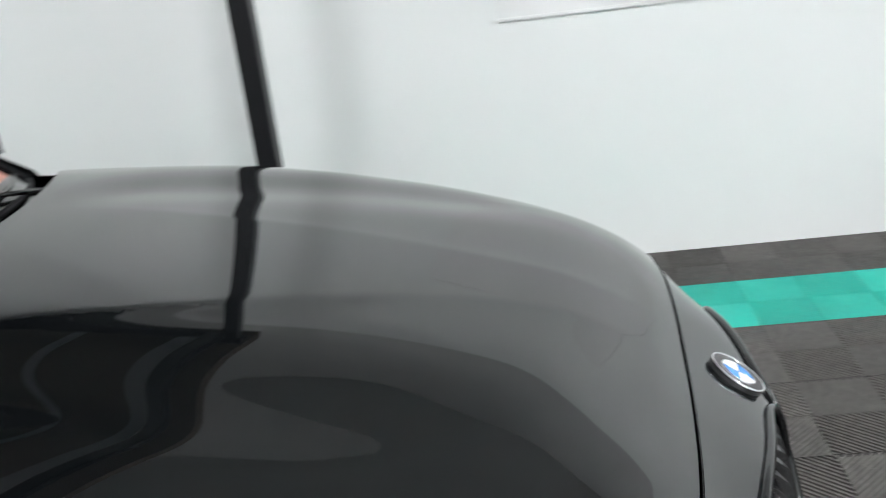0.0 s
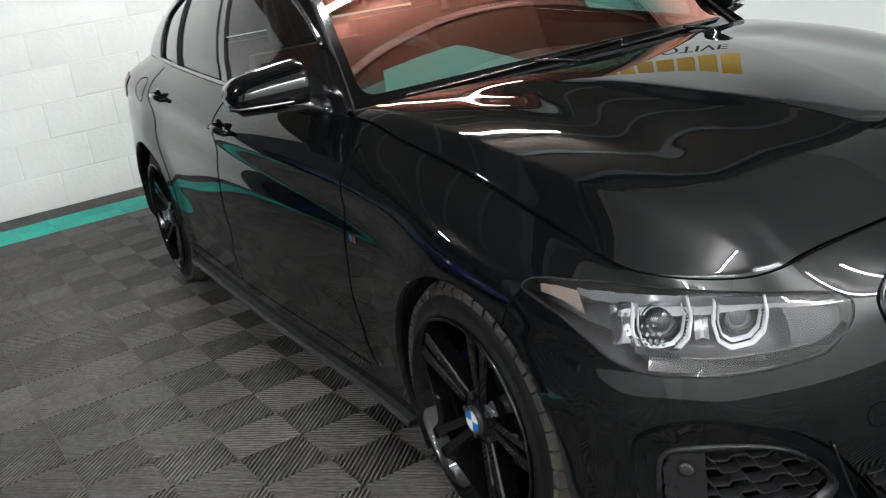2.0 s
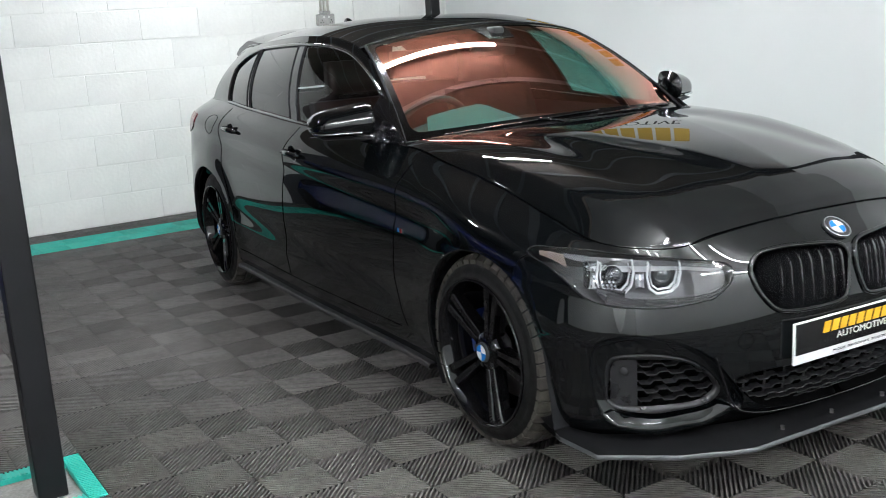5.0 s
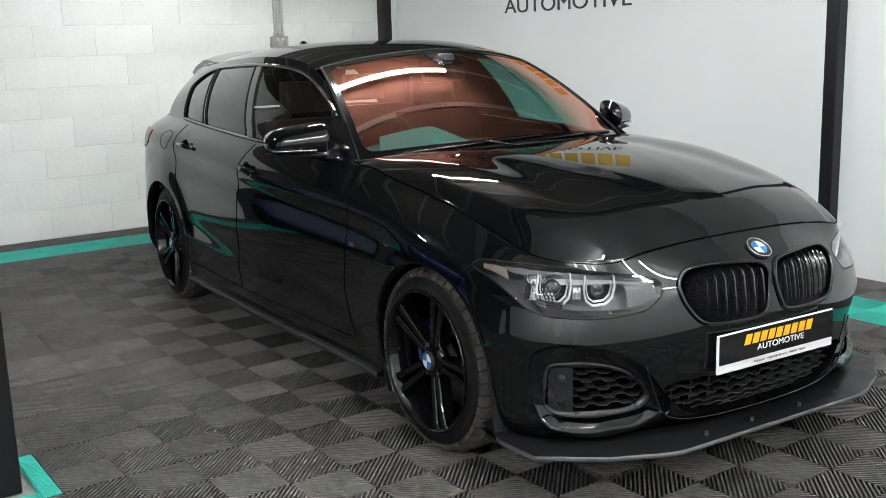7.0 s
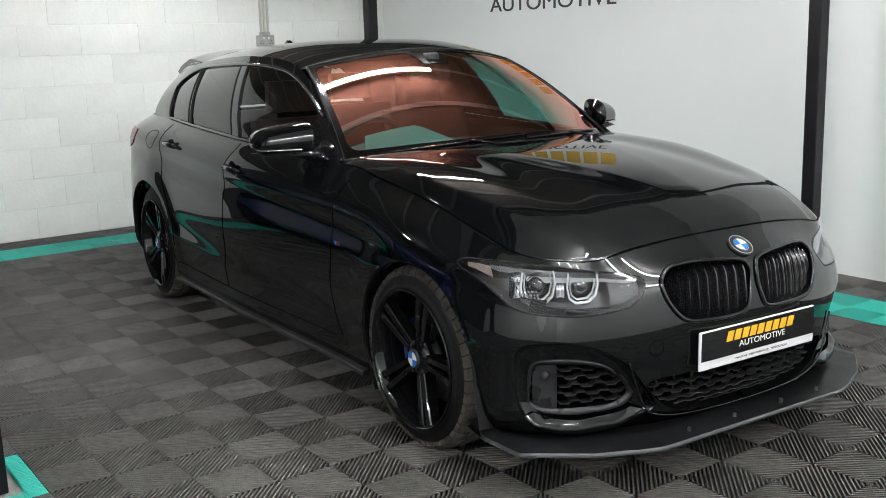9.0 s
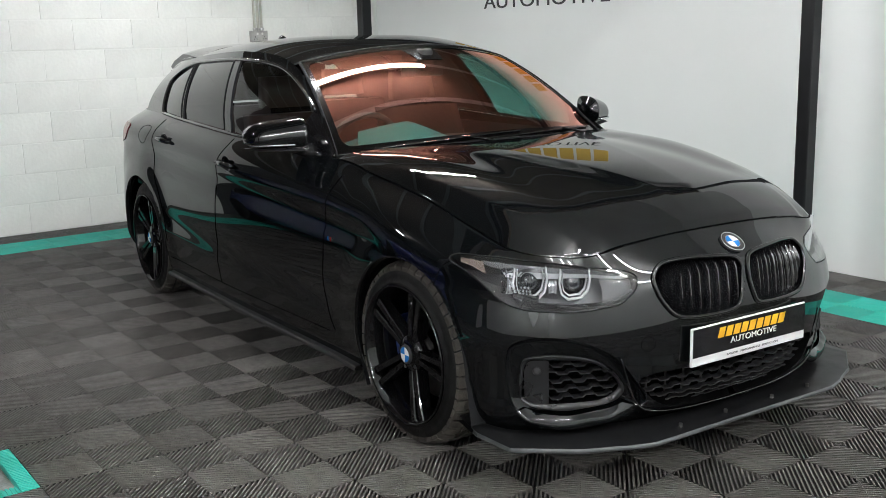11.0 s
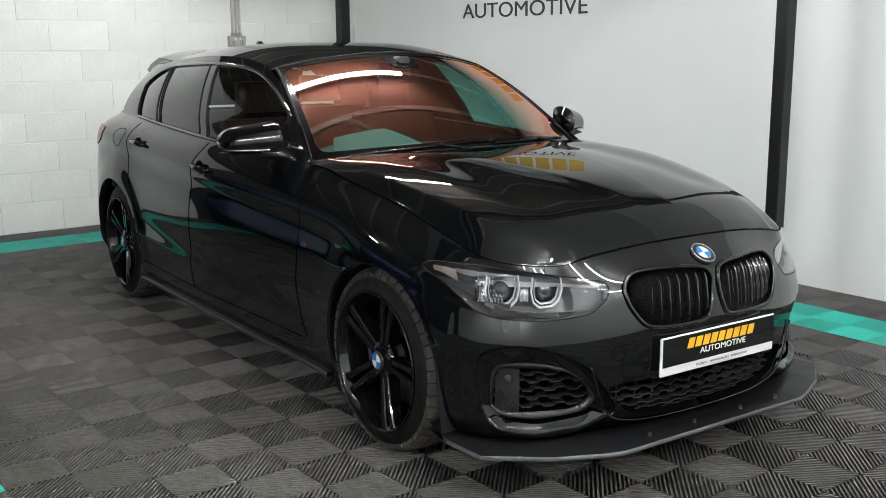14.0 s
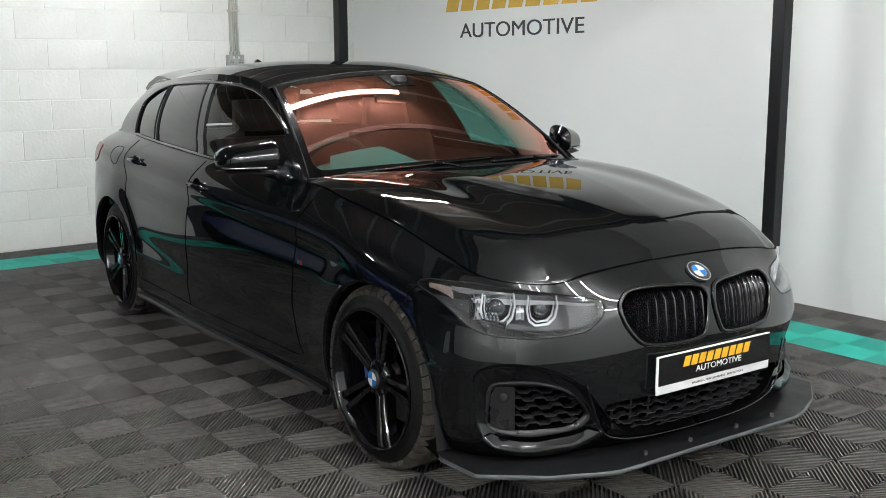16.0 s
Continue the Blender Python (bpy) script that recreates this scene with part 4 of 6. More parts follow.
def projector(parent, x, y, z, side, size):
    """A lamp unit facing ahead: lens in a dark bowl, and an angular light ring, open at the top, in two steps."""
    turn = pose(x, y * side, z, 0, 4, 30 * side)
    def placed(bm):
        bmesh.ops.transform(bm, matrix=turn, verts=bm.verts)
        return bm
    part("bowl", placed(lathe(bmesh.new(), [(0.050 * size, -0.002), (0.044 * size, -0.014), (0.036 * size, -0.036), (0.030 * size, -0.046), (0.0, -0.05)], 36, axis="x")), CHROME_DARK, parent)
    part("projector_lens", placed(lathe(bmesh.new(), [(0.031 * size, -0.030), (0.030 * size, -0.022), (0.024 * size, -0.012), (0.013 * size, -0.005), (0.0, -0.003)], 32, axis="x")), PROJECTOR, parent)
    part("lens_collar", placed(lathe(bmesh.new(), [(0.0305 * size, -0.026), (0.035 * size, -0.022), (0.036 * size, -0.036)], 32, axis="x")), SATIN_BLACK, parent)
    # corners of the ring, inner side first; each corner is cut a little
    corners = [(0.86, 1.02), (0.98, 0.25), (0.84, -0.46), (0.42, -0.88), (-0.40, -0.98), (-0.84, -0.62), (-1.0, 0.10), (-0.88, 1.02)]
    def ring(scale, ahead, width, depth):
        line = []
        for p, q in zip(corners, corners[1:]):
            line += [(p[0] + (q[0] - p[0]) * t, p[1] + (q[1] - p[1]) * t) for t in (0.07, 0.5, 0.93)]
        rows = []
        for py, pz in line:
            py, pz = -side * py * 0.050 * scale, pz * 0.052 * scale
            d = Vector((0, py, pz)).normalized()
            rows.append([(ahead, py, pz), (ahead + 0.0015, py - d.y * width * 0.5, pz - d.z * width * 0.5), (ahead, py - d.y * width, pz - d.z * width), (ahead - depth, py - d.y * width, pz - d.z * width), (ahead - depth, py, pz)])
        return placed(grid_bm(rows, close_v=True))
    part("light_ring", ring(1.10 * size, 0.008, 0.0060, 0.010), LIGHT_GUIDE, parent, angle=50)
    part("inner_ring", ring(0.86 * size, 0.000, 0.0030, 0.012), LIGHT_GUIDE, parent, angle=50)
    bm = bmesh.new()
    for k in range(12):
        a = radians(-62 + 9.0 * k)
        for r0, r1 in ((0.0415, 0.0490),):
            c, t = math.cos(a), math.sin(a)
            p0, p1 = (-side * r0 * c * size, r0 * t * size), (-side * r1 * c * size, r1 * t * size)
            tube(bm, [(0.0, *p0), (0.004, *p1)], 0.0011, 5)
    part("ring_ribs", placed(bm), LIGHT_GUIDE, parent)


LAMP_A0, LAMP_A1 = HEADLIGHT[:, 0].max(), HEADLIGHT[:, 0].min()


def lamp_point(s, h, depth, side):
    """A point inside the headlight: s from the outer tip to the inner end, h from its lower to its upper edge."""
    a = LAMP_A0 + (LAMP_A1 - LAMP_A0) * s
    span = span_v(HEADLIGHT, a)
    if span is None:
        mid = HEADLIGHT[np.abs(HEADLIGHT[:, 0] - a).argmin()][1]
        span = (mid, mid)
    return flip(raised(a, span[0] + (span[1] - span[0]) * h, -depth), side)


def lens_point(a, v, side):
    """The clear cover: straight from its lower to its upper edge, with a slight bulge."""
    span = span_v(HEADLIGHT, a)
    if span is None or span[1] - span[0] < 0.02:
        return flip(raised(a, v, 0.001), side)
    h = min(max((v - span[0]) / (span[1] - span[0]), 0.0), 1.0)
    p = raised(a, span[0], 0.001) * (1 - h) + raised(a, span[1], 0.001) * h
    return flip(p + skin_normal(a, (span[0] + span[1]) / 2) * 0.020 * h * (1 - h), side)


def lamp_panel(s0, s1, h0, h1, d0, d1, side, steps=14, rows=6, foot=None):
    """A panel inside the headlight; foot bends its lower edge along s."""
    return grid_bm([[lamp_point(s, (h0 if foot is None else foot(s)) * (1 - k) + h1 * k, d0 + (d1 - d0) * k, side) for k in np.linspace(0, 1, rows)] for s in np.linspace(s0, s1, steps)])


def headlight(side):
    mid = HEADLIGHT.mean(0)
    rows = [[lens_point(*(q * (1 - t) + mid * t), side) for q in HEADLIGHT] for t in np.linspace(0, 0.98, 8)]
    bm = grid_bm(rows, close_v=True)
    bmesh.ops.contextual_create(bm, geom=[e for e in bm.edges if e.is_boundary and (e.verts[0].co - Vector(rows[-1][0])).length < 0.03])
    lens = part("headlight", bm, LENS, car, "clear headlight with two angular light rings")
    lens.visible_shadow = False
    part("housing", fill_bm(HEADLIGHT, side, -0.078, 0.0), HOUSING, lens)
    part("housing_wall", wall_bm(HEADLIGHT, side, 0.079, -0.002), SATIN_BLACK, lens)
    part("lamp_seal", rim_bm(HEADLIGHT, side, 0.0030, -0.002), MATT_BLACK, lens)
    projector(lens, 0.505, 0.643, 0.634, side, 1.0)
    projector(lens, 0.585, 0.538, 0.634, side, 0.90)
    # upper light bar from the tip to the inner end, in two steps
    part("light_bar", lamp_panel(0.12, 0.97, 0.87, 0.95, 0.016, 0.010, side, 40, 4), LAMP_GREY, lens)
    part("light_bar_step", lamp_panel(0.22, 0.97, 0.81, 0.87, 0.030, 0.018, side, 40, 4), LIGHT_GUIDE, lens)
    # outer corner: peach side reflector, prism plate, chrome wedges below
    part("side_reflector", lamp_panel(0.03, 0.12, 0.55, 0.90, 0.012, 0.010, side, 8, 5), PEACH, lens)
    bm = bmesh.new()
    for i in range(6):
        for j in range(5):
            c = Vector(lamp_point(0.235 + 0.022 * i, 0.46 + 0.085 * j, 0.022, side))
            bmesh.ops.create_cone(bm, segments=4, radius1=0.0046, radius2=0.0, depth=0.006, matrix=Matrix.Translation(c) @ Euler((0, radians(90), radians(-38 * -side))).to_matrix().to_4x4())
    part("prism_plate", bm, CHROME, lens, smooth=False)
    part("chrome_wedge", lamp_panel(0.24, 0.40, 0.16, 0.40, 0.030, 0.020, side, 6, 4), CHROME, lens)
    bm = grid_bm([[(-0.026 + 0.030 * (p * p + q * q) * 0.5, 0.026 * p, 0.040 * q) for p in np.linspace(-1, 1, 9)] for q in np.linspace(-1, 1, 9)])
    bmesh.ops.transform(bm, matrix=pose(0.462, 0.688 * side, 0.640, 0, 0, 46 * side), verts=bm.verts)
    part("reflector_bowl", bm, CHROME, lens)
    bm = grid_bm([[(-0.026 + 0.030 * (p * p + q * q) * 0.5, 0.012 * p, 0.036 * q) for p in np.linspace(-1, 1, 7)] for q in np.linspace(-1, 1, 9)])
    bmesh.ops.transform(bm, matrix=pose(0.548, 0.592 * side, 0.640, 0, 0, 40 * side), verts=bm.verts)
    part("reflector_bowl", bm, CHROME, lens)
    # grey inner trim beside the second ring, dark chin along the lower edge
    part("inner_bezel", lamp_panel(0.80, 0.975, 0.14, 0.80, 0.045, 0.030, side, 12, 6), LAMP_GREY, lens)
    part("chin", lamp_panel(0.30, 0.97, 0.02, 0.17, 0.010, 0.034, side, 36, 5), GLOSS_BLACK, lens)
    part("chin_edge", tube(bmesh.new(), [lamp_point(s, 0.175, 0.033, side) for s in np.linspace(0.40, 0.95, 34)], 0.0016, 6), LAMP_GREY, lens)
    return lens


SLAT = surface("gloss_black_slat", (0.010, 0.010, 0.011), 0.10, coat=1.0, spec=0.8)
SURROUND = surface("satin_grey_black_plastic", (0.012, 0.012, 0.013), 0.32, rough_vary=0.08, bump=0.1, bump_scale=200)


def kidney(side):
    rim = part("kidney_grille", rim_bm(KIDNEY, side, 0.0075, 0.001), PAINT, car, "gloss black kidney grille with double slats")
    part("grille_wall", wall_bm(KIDNEY, side, 0.075), GLOSS_BLACK, rim)
    # near-black sheet: the shade deep in the grille put into its colour
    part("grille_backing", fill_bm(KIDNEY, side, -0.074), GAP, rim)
    lo, hi = KIDNEY[:, 0].min(), KIDNEY[:, 0].max()
    for k in range(9):
        a = lo + (hi - lo) * (k + 0.75) / 9.5
        span = span_v(KIDNEY, a)
        if not span:
            continue
        for off, lift, wide in ((-0.011 / 0.19, -0.004, 0.0058), (0.011 / 0.19, -0.010, 0.0050)):
            rows = []
            for t in np.linspace(-0.02, 1.02, 9):
                v = span[0] + (span[1] - span[0]) * t
                bow = 0.010 * (1 - (2 * t - 1) ** 4)
                p, n = shell(a + off, v), skin_normal(a + off, v)
                side_way = np.array([n[1], -n[0], 0.0])
                c = p + n * (lift - 0.012 + bow)
                rows.append([flip(q, side) for q in (c + side_way * wide * 0.5 - n * 0.001, c + n * 0.003, c - side_way * wide * 0.5 - n * 0.001, c - side_way * wide - n * 0.035, c + side_way * wide - n * 0.035)])
            part("slat", grid_bm(rows, close_v=True), SLAT, rim, angle=60)
    return rim


def mesh_bars(poly, side, parent, rows, period, lift, radius, a_lo, a_hi):
    """Stepped bars of an intake mesh, with thin uprights behind."""
    v_lo, v_hi = poly[:, 1].min(), poly[:, 1].max()
    for r in range(rows):
        v0 = v_lo + (v_hi - v_lo) * (r + 0.8) / (rows + 0.6)
        line, dist, last = [], 0.0, None
        step = 0.075
        for a in np.arange(a_lo, a_hi, 0.012):
            p = shell(a, v0)
            if last is not None:
                dist += np.linalg.norm(p - last)
            last = p
            ph = (dist / period + 0.25 * (r % 2)) % 1
            w = 1 if ph < 0.35 else (1 - (ph - 0.35) / 0.12 if ph < 0.47 else (0 if ph < 0.88 else (ph - 0.88) / 0.12))
            v = v0 + (w - 0.5) * step
            if inside(poly, max(a, 0.30), v):
                line.append(flip(raised(a, v, lift), side))
            elif len(line) > 3:
                break
        if len(line) > 3:
            bm = bmesh.new()
            pts = [Vector(p) for p in line]
            back = Vector((-0.028, -0.012 * side, 0))
            grid_bm([[p + Vector((0, 0, radius)), p - Vector((0, 0, radius)), p + back - Vector((0, 0, radius)), p + back + Vector((0, 0, radius))] for p in pts], close_v=True, bm=bm)
            part("mesh_bar", bm, SATIN_BLACK, parent, smooth=False)
    return


def fog_intake(side):
    n = len(FOG)
    # pair every outer point with the nearest inner direction
    mid = FOG_INNER.mean(0)
    def ang(p, c):
        return np.arctan2((p[:, 1] - c[1]), (p[:, 0] - c[0]))
    inner_ang = ang(FOG_INNER, mid)
    pairs = []
    for p in FOG:
        t = math.atan2(p[1] - mid[1], p[0] - mid[0])
        d = np.abs((inner_ang - t + math.pi) % (2 * math.pi) - math.pi)
        pairs.append(FOG_INNER[d.argmin()])
    def ring_rows(steps):
        return [[flip(raised(*(p * (1 - t) + q * t), lift), side) for p, q in zip(FOG, pairs)] for t, lift in steps]
    frame = part("fog_intake", grid_bm(ring_rows(((0, 0.0), (0.06, -0.010), (0.20, -0.018), (0.76, -0.026))), close_v=True), PAINT, car, "gloss black surround of the side air intake")
    part("inner_surround", grid_bm(ring_rows(((0.76, -0.026), (0.78, -0.021), (0.81, -0.020), (0.96, -0.030), (1.0, -0.036))), close_v=True), SURROUND, frame)
    # wall and backing near-black, so the intake's inner shade is in the colour
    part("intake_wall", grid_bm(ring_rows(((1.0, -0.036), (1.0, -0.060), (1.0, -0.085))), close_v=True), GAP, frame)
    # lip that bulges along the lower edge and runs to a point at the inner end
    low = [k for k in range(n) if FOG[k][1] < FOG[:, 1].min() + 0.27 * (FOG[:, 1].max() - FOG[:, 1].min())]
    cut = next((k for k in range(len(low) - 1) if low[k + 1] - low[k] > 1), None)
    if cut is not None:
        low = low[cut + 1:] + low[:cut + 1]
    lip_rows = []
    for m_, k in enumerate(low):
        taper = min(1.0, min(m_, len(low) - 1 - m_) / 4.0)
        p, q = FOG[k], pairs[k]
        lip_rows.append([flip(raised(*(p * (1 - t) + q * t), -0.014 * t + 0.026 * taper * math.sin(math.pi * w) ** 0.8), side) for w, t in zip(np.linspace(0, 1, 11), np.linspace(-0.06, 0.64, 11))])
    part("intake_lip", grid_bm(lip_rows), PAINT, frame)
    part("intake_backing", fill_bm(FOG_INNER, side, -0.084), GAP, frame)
    mesh_bars(FOG_INNER, side, frame, 5, 0.075, -0.040, 0.0016, FOG_INNER[:, 0].min(), FOG_INNER[:, 0].max())
    # solid outer blade of the intake with its parking sensor
    a_hi = FOG_INNER[:, 0].max()
    blade = []
    for a in np.linspace(a_hi - 0.50, a_hi - 0.05, 6):
        s = span_v(FOG_INNER, a)
        if s:
            blade.append([flip(raised(a, v, -0.034), side) for v in np.linspace(s[0], s[1], 9)])
    part("intake_blade", grid_bm(blade), SURROUND, frame)
    s = shell(a_hi - 0.30, FOG_INNER[:, 1].max() - 0.28) + skin_normal(a_hi - 0.3, 2.4) * -0.030
    bm = lathe(bmesh.new(), [(0.012, 0.0), (0.014, 0.004), (0.010, 0.006), (0.0, 0.006)], 20, axis="x")
    bmesh.ops.transform(bm, matrix=pose(s[0], s[1] * side, s[2], 0, 0, 45 * side), verts=bm.verts)
    part("parking_sensor", bm, SATIN_BLACK, frame)
    return frame


def lower_grille():
    def open_wall(side):
        rows = [[flip(raised(a, v, -0.07 * t), side) for a, v in LOWER_GRILLE] for t in (0, 0.3, 1)]
        n = len(LOWER_GRILLE)
        return grid_bm(rows, close_v=True, keep=lambda i, j: max(LOWER_GRILLE[j][0], LOWER_GRILLE[(j + 1) % n][0]) > 0.12)
    # walls and backing carry the intake's shade as a near-black colour
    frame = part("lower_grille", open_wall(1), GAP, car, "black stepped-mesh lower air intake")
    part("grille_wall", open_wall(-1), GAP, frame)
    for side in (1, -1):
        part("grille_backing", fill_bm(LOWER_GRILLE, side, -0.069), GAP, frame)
        mesh_bars(LOWER_GRILLE, side, frame, 6, 0.066, -0.022, 0.0017, 0.0, LOWER_GRILLE[:, 0].max())
        for a in np.arange(0.3, 2.2, 0.42):
            s = span_v(LOWER_GRILLE, a)
            if s:
                part("upright", tube(bmesh.new(), [flip(raised(a, v, -0.045), side) for v in np.linspace(s[0], s[1], 6)], 0.0035, 5), SATIN_BLACK, frame)
    # bright lip that runs under the intake and up both ends
    lip = []
    for a, v in ((2.62, 2.45), (2.50, 1.95), (2.36, 1.42), (2.15, 1.02), (1.7, 0.74), (1.1, 0.60), (0.5, 0.55), (0.0, 0.54)):
        lip.append(raised(a, v, 0.006))
    lip = lip + [flip(p, -1) for p in lip[-2::-1]]
    fine = [spline(lip, u) for u in np.linspace(0, len(lip) - 1, 90)]
    part("lip_trim", tube(bmesh.new(), fine, 0.0030, 6), GLOSS_BLACK, frame)
    return frame


for s in (1, -1):
    headlight(s)
    kidney(s)
    fog_intake(s)
lower_grille()


def roundel(parent, centre, normal, radius, name):
    """A round enamel badge: bright edge, dark ring, four plain quarters."""
    turn = Vector(normal).to_track_quat("Z", "Y").to_matrix().to_4x4()
    m = Matrix.Translation(centre) @ turn
    def placed(bm):
        bmesh.ops.transform(bm, matrix=m, verts=bm.verts)
        return bm
    base = part(name, placed(lathe(bmesh.new(), [(0.0, 0.003), (radius * 0.93, 0.003), (radius * 0.97, 0.0025), (radius, -0.004)], 48, axis="z")), SATIN_BLACK, parent, "round enamel badge in blue and white")
    part("badge_edge", placed(tube(bmesh.new(), [(radius * 0.97 * math.cos(t), radius * 0.97 * math.sin(t), 0.003) for t in np.linspace(0, 2 * math.pi, 48, endpoint=False)], radius * 0.05, 8, closed=True)), CHROME, base)
    part("badge_ring", placed(tube(bmesh.new(), [(radius * 0.62 * math.cos(t), radius * 0.62 * math.sin(t), 0.003) for t in np.linspace(0, 2 * math.pi, 40, endpoint=False)], radius * 0.03, 6, closed=True)), CHROME, base)
    for q in range(4):
        part("badge_quarter", placed(lathe(bmesh.new(), [(0.0, 0.0045), (radius * 0.60, 0.0045)], 10, axis="z", start=q * math.pi / 2 + 0.0, sweep=math.pi / 2)), LOGO_BLUE if q % 2 else LOGO_WHITE, base)
    return base


a0, v0 = near_av((0.716, 0.0, 0.716))
roundel(car, shell(0.0, v0) + skin_normal(0.0, v0) * 0.004, skin_normal(0.0, v0), 0.041, "bonnet_badge")


def number_plate():
    plate = part("number_plate", box_bm(0.790, 0.799, -0.262, 0.262, 0.369, 0.491, bevel=0.003), WHITE_PLASTIC, car, "show plate with black face, gold bars and white lettering", smooth=False)
    part("plate_face", box_bm(0.7985, 0.8010, -0.256, 0.258, 0.3985, 0.4875), GLOSS_BLACK, plate, smooth=False)
    def slanted(y0, y1, z0, z1, material, name, lean):
        bm = box_bm(0.8005, 0.8022, y0, y1, z0, z1)
        for v in bm.verts:
            v.co.y += (v.co.z - z0) * lean
        part(name, bm, material, plate, smooth=False)
    for i in range(9):
        y = -0.152 + 0.0345 * i
        slanted(y, y + 0.0265, 0.4440, 0.4760, GOLD_PRINT, "gold_bar", 0.3)
    facing = Matrix(((0, 0, 1, 0), (1, 0, 0, 0), (0, 1, 0, 0), (0, 0, 0, 1)))
    lettering("word", "AUTOMOTIVE", WHITE_PLASTIC, plate, Matrix.Translation((0.8015, 0.012, 0.4285)) @ facing, 0.212, 0.0190, 0.0016)
    lettering("small_print", "PASSION . PERFORMANCE . PERFECTION", INK, plate, Matrix.Translation((0.7995, 0.012, 0.3838)) @ facing, 0.235, 0.0066, 0.0010)
    for y in (-0.09, 0.09):
        part("plate_bracket", box_bm(0.745, 0.791, y - 0.03, y + 0.03, 0.385, 0.475), SATIN_BLACK, plate, smooth=False)
    return plate


GOLD_PRINT = surface("gold_print", (0.80, 0.42, 0.02), 0.35)
number_plate()

# tow-eye cover and parking sensors in the bumper
for y_side, r, p in ((-1, 0.023, (0.735, 0.377, 0.452)), (-1, 0.010, (0.760, 0.286, 0.404)), (1, 0.010, (0.760, 0.286, 0.404))):
    a0, v0 = near_av(p)
    c, n = Vector(shell(a0, v0)), Vector(skin_normal(a0, v0))
    m = n.to_track_quat("Z", "Y").to_matrix()
    ring = [c + n * 0.0002 + m @ Vector((r * math.cos(t), r * math.sin(t), 0)) for t in np.linspace(0, 2 * math.pi, 32, endpoint=False)]
    part("bumper_cover_ring", tube(bmesh.new(), [flip(q, y_side) for q in ring], 0.0011, 5, closed=True), GAP, car)


def splitter():
    """A flat blade under the bumper, kinked towards its ends, on small stays."""
    edge = [(0.40, 0.790), (0.43, 0.797), (0.595, 0.786), (0.730, 0.612), (0.803, 0.440), (0.812, 0.370), (0.812, 0.19), (0.812, 0.0)]
    half = [spline(edge, u) if 3.6 < u else np.array(edge[int(u)]) * (1 - (u - int(u))) + np.array(edge[min(int(u) + 1, len(edge) - 1)]) * (u - int(u)) for u in np.linspace(0, len(edge) - 1, 43)]
    full = [(p[0], -p[1]) for p in half] + [(p[0], p[1]) for p in half[-2::-1]]
    rows = []
    for inset, z in ((0.28, 0.186), (0.012, 0.175), (0.0, 0.172), (0.0, 0.162), (0.010, 0.159), (0.28, 0.159)):
        rows.append([(x - inset, y * (1 - inset * 0.25), z) for x, y in full])
    blade = part("splitter", grid_bm(rows, close_u=True), SPLITTER, car, "black front splitter with a scuffed grey edge", angle=35)
    rows = [[(x - i + 0.0008, y, z) for x, y in full] for i, z in ((0.004, 0.1742), (0.0, 0.1715), (0.0, 0.1625), (0.004, 0.1595))]
    part("splitter_edge", grid_bm(rows), SPLITTER_EDGE, blade)
    for y in (-0.30, -0.10, 0.12, 0.30):
        part("stay_bolt", lathe(bmesh.new(), [(0.0, 0.188), (0.006, 0.188), (0.006, 0.172)], 8, axis="z"), STEEL, blade, smooth=False).matrix_basis = pose(0.77, y + 0.03, 0)
    return blade


splitter()


# -- flanks --
def skin_line(points, radius, material, name, side, lift=0.0, parent=None):
    av = [near_av(p) for p in points]
    fine = [spline(av, u) for u in np.linspace(0, len(av) - 1, 12 * len(av))]
    return part(name, tube(bmesh.new(), [flip(raised(a, v, lift), side) for a, v in fine], radius, 6), material, parent or car)


